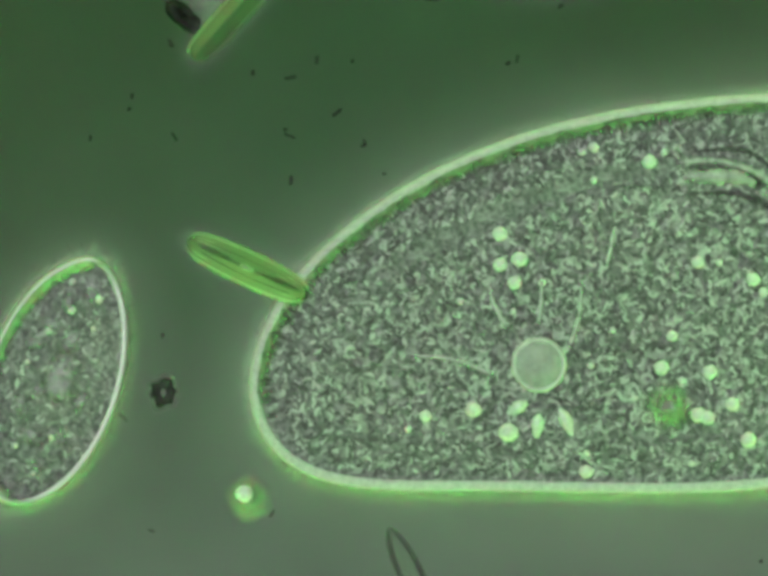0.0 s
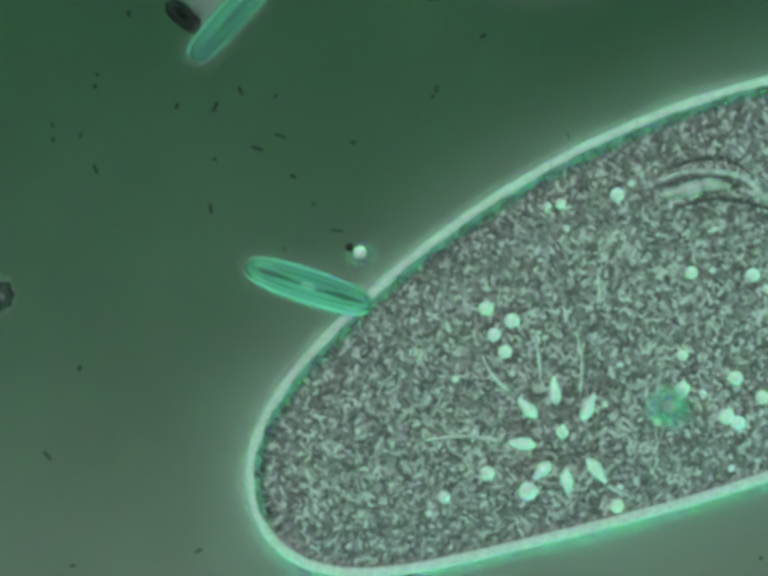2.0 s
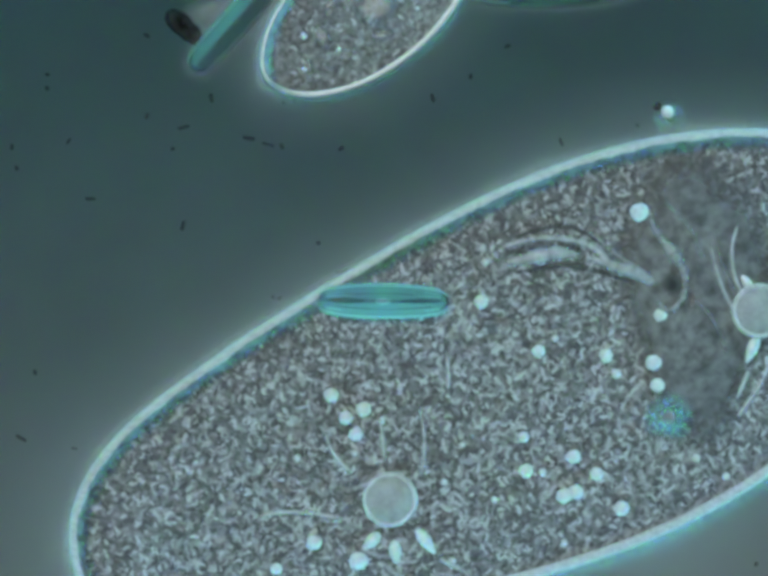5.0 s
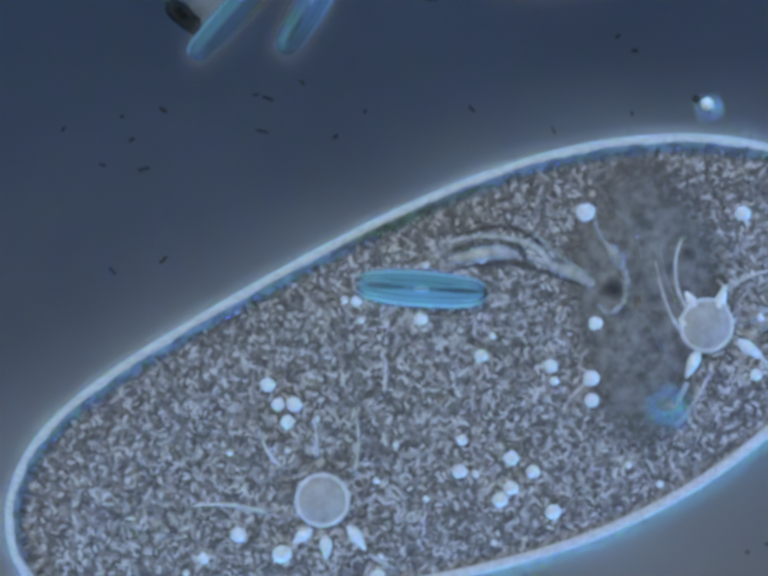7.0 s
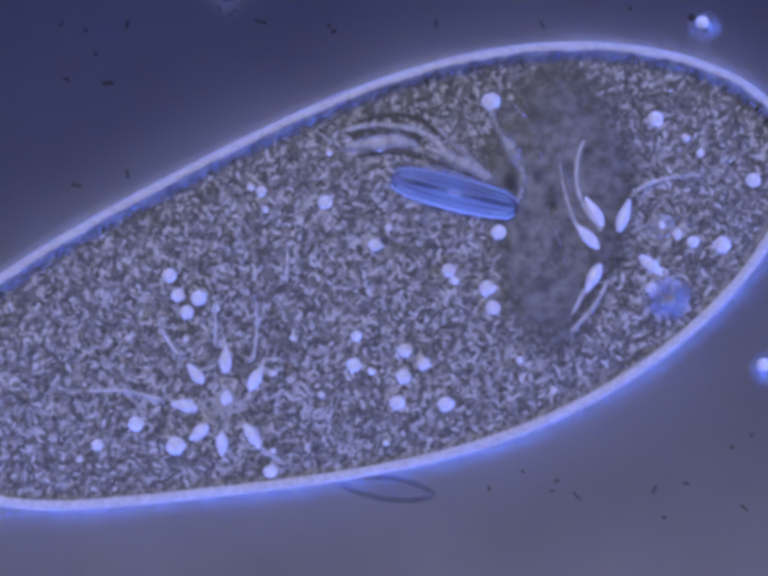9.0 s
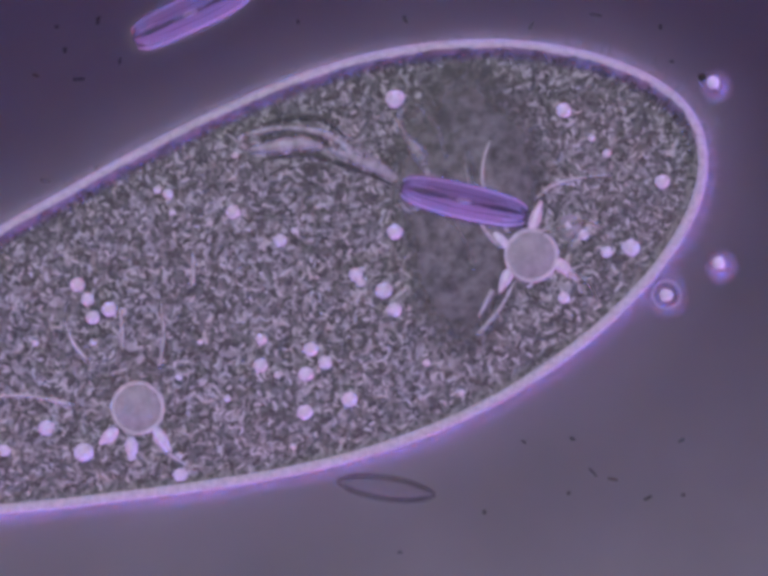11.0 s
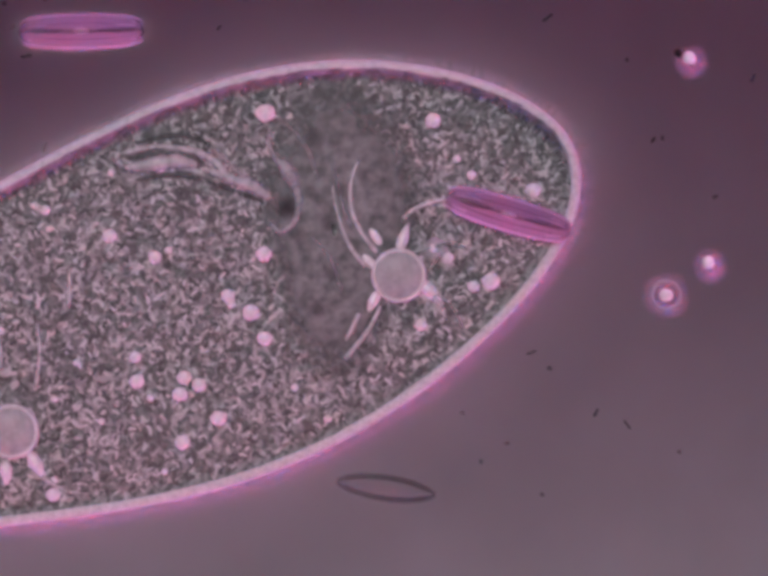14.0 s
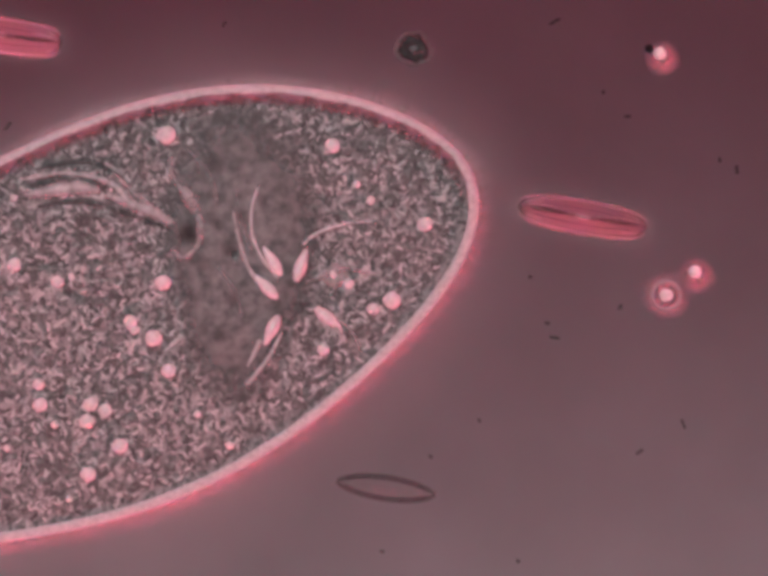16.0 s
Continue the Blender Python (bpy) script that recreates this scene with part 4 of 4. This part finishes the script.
def motions():
    """All that moves, from start to end."""
    turn = ((0, -39), (0.5, -31), (1, 0), (1.5, 31), (2.5, 44), (3.5, 49), (4.2, 53), (6.3, 65), (7, 71), (8, 87), (9, 122), (11.3, 171), (12.5, 181), (14.5, 194), (16, 226))
    under = ((0, -34), (0.5, -26), (1, 0), (1.5, 26), (2.5, 38), (3.5, 49), (4.2, 54), (6.3, 74), (7, 79), (8, 97), (9, 121), (11.3, 171), (12.5, 184), (14.5, 196), (16, 227))
    for ob, m in LAMPS:
        walk(ob, [(t, m @ pose(0, 0, 0, 0, a, 0)) for t, a in (under if m.translation.z < -5 else turn)])
    path = ((0, 1431, 606, -12.8), (0.5, 1447, 592, -17.2), (1, 1442, 610, -21.1), (1.5, 1426, 625, -24.1), (2.5, 1289, 680, -26.5), (3.5, 1180, 726, -24.6), (4.2, 1096, 757, -25.1),
            (6.3, 956, 799, -22.6), (7, 910, 795, -21.9), (7.5, 870, 785, -20.5), (8, 832, 794, -20.6), (9, 729, 803, -19.6), (11.3, 521, 807, -20.6), (12.5, 418, 828, -21.2), (14.5, 241, 866, -20.9), (16, 85, 910, -21.2))
    walk(ciliate, [(t, at(x, y, 0, a)) for t, x, y, a in path])
    for plate, home, normal, angle in PLATES:
        before, after = (outline_point(angle + k) for k in (-0.02, 0.02))
        rows = []
        for t, *amounts in SWELL:
            slope = (swell_at(angle + 0.02, amounts) - swell_at(angle - 0.02, amounts)) * U / (after - before).length
            c = home + normal * (swell_at(angle, amounts) * U)
            rows.append((t, pose(c.x, c.y, 0, 0, 0, -math.degrees(math.atan(slope)))))
        walk(plate, rows)
    def streamed(x, y, t, z, lag=0.0, own=()):
        a, b, c, d, e, f = (float(np.interp(t, [row[0] for row in STREAM], [row[k] for row in STREAM])) for k in range(1, 7))
        along, across = (lag * float(np.interp(t, MOUTH_TIMES, k)) for k in (MOUTH_ALONG, MOUTH_ACROSS))
        if own:
            along, across = (float(np.interp(t, [row[0] for row in own], [row[k] for row in own])) for k in (1, 2))
        return pose((x + a + (b * x + c * y) / 500 + along) * U, (y + d + (e * x + f * y) / 500 + across) * U, z)

    for ob, x, y, z, own in STREAMING:
        lag = min(max(x / 80, 0), 1) * min(max(y / 120, 0), 1)
        walk(ob, [(t, streamed(x, y, t, z, lag, own)) for t, *_ in STREAM])
    # each vacuole fills (rises to its equator) and empties (sinks below the surface)
    beat = (((0, 56), (0.55, 55), (0.75, 30), (0.95, 0), (2.6, 0), (3.0, 25), (3.5, 40), (4.2, 48), (6.3, 56), (7.4, 52), (7.65, 40), (7.85, 22), (8.05, 14), (8.3, 12), (9.2, 16), (10.2, 40), (11.3, 47), (12.4, 50), (13.2, 56), (16, 56)),
            ((0, 50), (6.3, 55), (7, 48), (7.5, 26), (7.9, 0), (9.3, 0), (10.2, 40), (11.3, 46), (12.4, 50), (13.2, 56), (14.5, 46), (14.9, 22), (15.2, 0), (16, 0)))
    # the stars of canals shift a little of themselves
    star = (((0, 3, 51), (0.5, 6, 48), (1, 6, 20), (1.5, 6, 16), (2.5, 6, 4), (3.2, 3, 28), (4, 2, 34), (6.5, 1, 30), (8, -3, 9), (9, 6, -7), (11.5, 16, -10), (13.5, 10, -9)),
            ((6.5, 9, 28), (8, -5, 10), (9, -6, -19), (11.5, 26, -36), (13.5, 27, -28), (16, 11, -32)))
    for (ob, x, y), rows, rise, own in zip(vacuoles, beat, (0.006, 0.016), star):
        out = []
        for t, r in rows:
            drop = 14 / 56 * math.sqrt(56 * 56 - min(r, 56) ** 2) + (14 if r == 0 else 0)
            out.append((t, streamed(x, y, t, TOP + rise - drop * U, 0, own)))
        walk(ob, out)
    for ob, x, y, which in AMPULLAE:
        times = sorted({t for t, _ in beat[which]} | {row[0] for row in STREAM})
        depth = 0.034 if which == 0 and y > -140 else 0.008
        own = [(t, 0.4 * a, 0.4 * b) for t, a, b in star[which]]
        walk(ob, [(t, streamed(x, y, t, TOP + 0.012 - depth * float(np.interp(t, *zip(*beat[which]))) / 56, 0, own)) for t in times])
    walk(small_ciliate, [(t, at(x, y, 0.01, a)) for t, x, y, a in (
        (0, 103, 778, -70), (0.3, 72, 1005, -80), (0.5, 82, 1140, -92), (0.9, 115, 1400, -95), (1.6, 220, 1640, -95), (2.3, 340, 1600, -95), (2.9, 340, 1385, -97), (3.0, 298, 1340, -97), (3.2, 190, 1210, -95),
        (3.5, 136, 988, -92), (3.7, 132, 845, -77), (3.8, 150, 775, -70), (4, 218, 617, -60), (4.2, 300, 510, -55), (4.7, 560, 170, -50), (5.3, 1000, -100, -15), (5.8, 1450, -40, 40), (6.3, 1648, 145, 80), (7, 2150, 30, 20), (8, 2300, -150, -20), (16, 2350, -200, -20))])
    walk(drifting_diatom, [(t, at(x, y, 0.232 if t < 15.5 else 0.04, a)) for t, x, y, a in (
        (0, 505, 547, 25), (0.5, 528, 557, 25), (1, 562, 568, 24), (1.5, 590, 580, 22), (2, 630, 584, 18), (2.5, 660, 596, 8), (3, 690, 594, 3), (3.5, 723, 590, 0), (4.2, 755, 592, 0), (6.3, 825, 595, 3),
        (7, 860, 590, 4), (7.5, 890, 580, 5), (8, 892, 595, 8), (9, 927, 610, 14), (11.3, 950, 628, 13), (12.5, 980, 633, 14), (13.6, 1014, 649, 15), (14.5, 1078, 663, 20), (15.2, 1140, 682, 25), (15.6, 1158, 656, 13), (16, 1192, 657, 10))])
    walk(upper_rod, [(t, at(490, 8, 0.05, -48)) for t in (0, 16)])
    walk(big_shell, [(t, at(1130, -62, 0.07, -2)) for t in (0, 16)])
    walk(turning_rod, [(t, at(x, y, 0.05 if t < 9 else 0.12 if t < 10 else 0.22, a)) for t, x, y, a in (
        (0, 900, -500, -62), (4.2, 760, -260, -62), (6.3, 680, -45, -62), (7, 638, -5, -60), (7.5, 615, 20, -58), (9, 525, 110, -55), (11.3, 370, 257, -20), (12.5, 290, 275, -8), (14.5, 125, 282, 1), (16, 0, 288, 8))])
    walk(empty_shell, [(t, at(x, y, 0.02, a)) for t, x, y, a in ((0, 838, 1175, 65), (0.5, 835, 1172, 62), (1, 812, 1168, 48), (2.5, 800, 1195, 28), (4, 795, 1210, 14), (7.5, 788, 1215, 8), (16, 788, 1215, 8))])
    walk(low_bead, [(t, at(x, y, 0.04)) for t, x, y in ((0, 497, 1010), (1, 497, 1000), (1.5, 480, 985), (1.9, 640, 1010), (16, 640, 1010))])
    SPIN = {3: 80, 3.5: 110, 4.2: 30}
    walk(paired_bead, [(t, at(x, y, 0.05, SPIN.get(t, 0))) for t, x, y in (
        (0, 640, 720), (1, 640, 700), (1.5, 588, 672), (2, 735, 515), (2.5, 965, 355), (3, 985, 352), (3.5, 1058, 289), (4.2, 1225, 205), (6.3, 1445, 210), (8, 1447, 212), (9, 1437, 258), (11.3, 1460, 385), (12.5, 1460, 368), (14.5, 1388, 325), (16, 1350, 322))])
    walk(side_bead, [(t, at(x, y, 0.05)) for t, x, y in ((0, 1800, 1050), (9, 1562, 960), (11.3, 1468, 723), (12.5, 1475, 683), (13.5, 1462, 738), (14.5, 1437, 753), (16, 1422, 770))])
    walk(ring_bead, [(t, at(1364, y, z) @ pose(0, 0, 0, a, 0, 0)) for t, y, z, a in ((0, 830, 0.235, 180), (9, 825, 0.235, 180), (9.6, 824, 0.235, 110), (10.5, 822, 0.235, 35), (11, 820, 0.07, 0), (16, 820, 0.06, 0))])
    walk(drifting_debris, [(t, at(x, y, 0.03)) for t, x, y in ((0, 330, 803), (0.5, 255, 660), (1, 150, 635), (1.5, 68, 615), (2, -2, 605), (3, -150, 600), (16, -300, 590))])
    walk(late_debris, [(t, at(x, y, 0.03)) for t, x, y in ((0, -400, 420), (13.6, -250, 410), (14.5, 190, 373), (14.8, 455, 285), (15.2, 752, 288), (15.6, 822, 292), (16, 845, 310))])
    # the bacteria drift with the water and jostle a little
    drift = ((0, 175, -70), (0.5, 140, -55), (1, 90, -33), (1.5, 40, -8), (2.5, 0, 0), (3.2, -35, -5), (4.2, -38, -20))
    for i, (ob, (x, y), (x2, y2)) in enumerate(zip(EARLY_BACTERIA, EARLY, THEN)):
        rng = random.Random(i + 7)
        rows = [(t, x + dx + rng.uniform(-8, 8), y + dy + rng.uniform(-8, 8)) for t, dx, dy in drift]
        rows += [(6.5, x2 + 30, y2 - 3), (7, x2, y2), (8, x2 - 45, y2 + 12), (9.2, x2 - 80, y2 + 40), (16, x2 - 320, y2 - 60)]
        walk(ob, [(t, at(u, v, 0.03, rng.uniform(-40, 40) + 25 * i)) for t, u, v in rows])
    for i, (ob, spots) in enumerate(zip(LATE_BACTERIA, LATE + LATER)):
        rng = random.Random(i + 90)
        x, y = spots[0]
        rows = [(0, x + 60, y + 20), (9, x, y)] + [(t, u, v) for t, (u, v) in zip((11.5, 13.5, 16), spots[1:])]
        walk(ob, [(t, at(u, v, 0.03, rng.uniform(-40, 40) + 25 * i)) for t, u, v in rows])
    walk(shell_debris, [(t, at(884, -32, 0.03, 20)) for t in (0, 16)])
    walk(flake, [(t, at(436, -8, 0.03, -38)) for t in (0, 16)])
    walk(rod_debris, [(t, at(372, 30, 0.03, 40)) for t in (0, 16)])


motions()
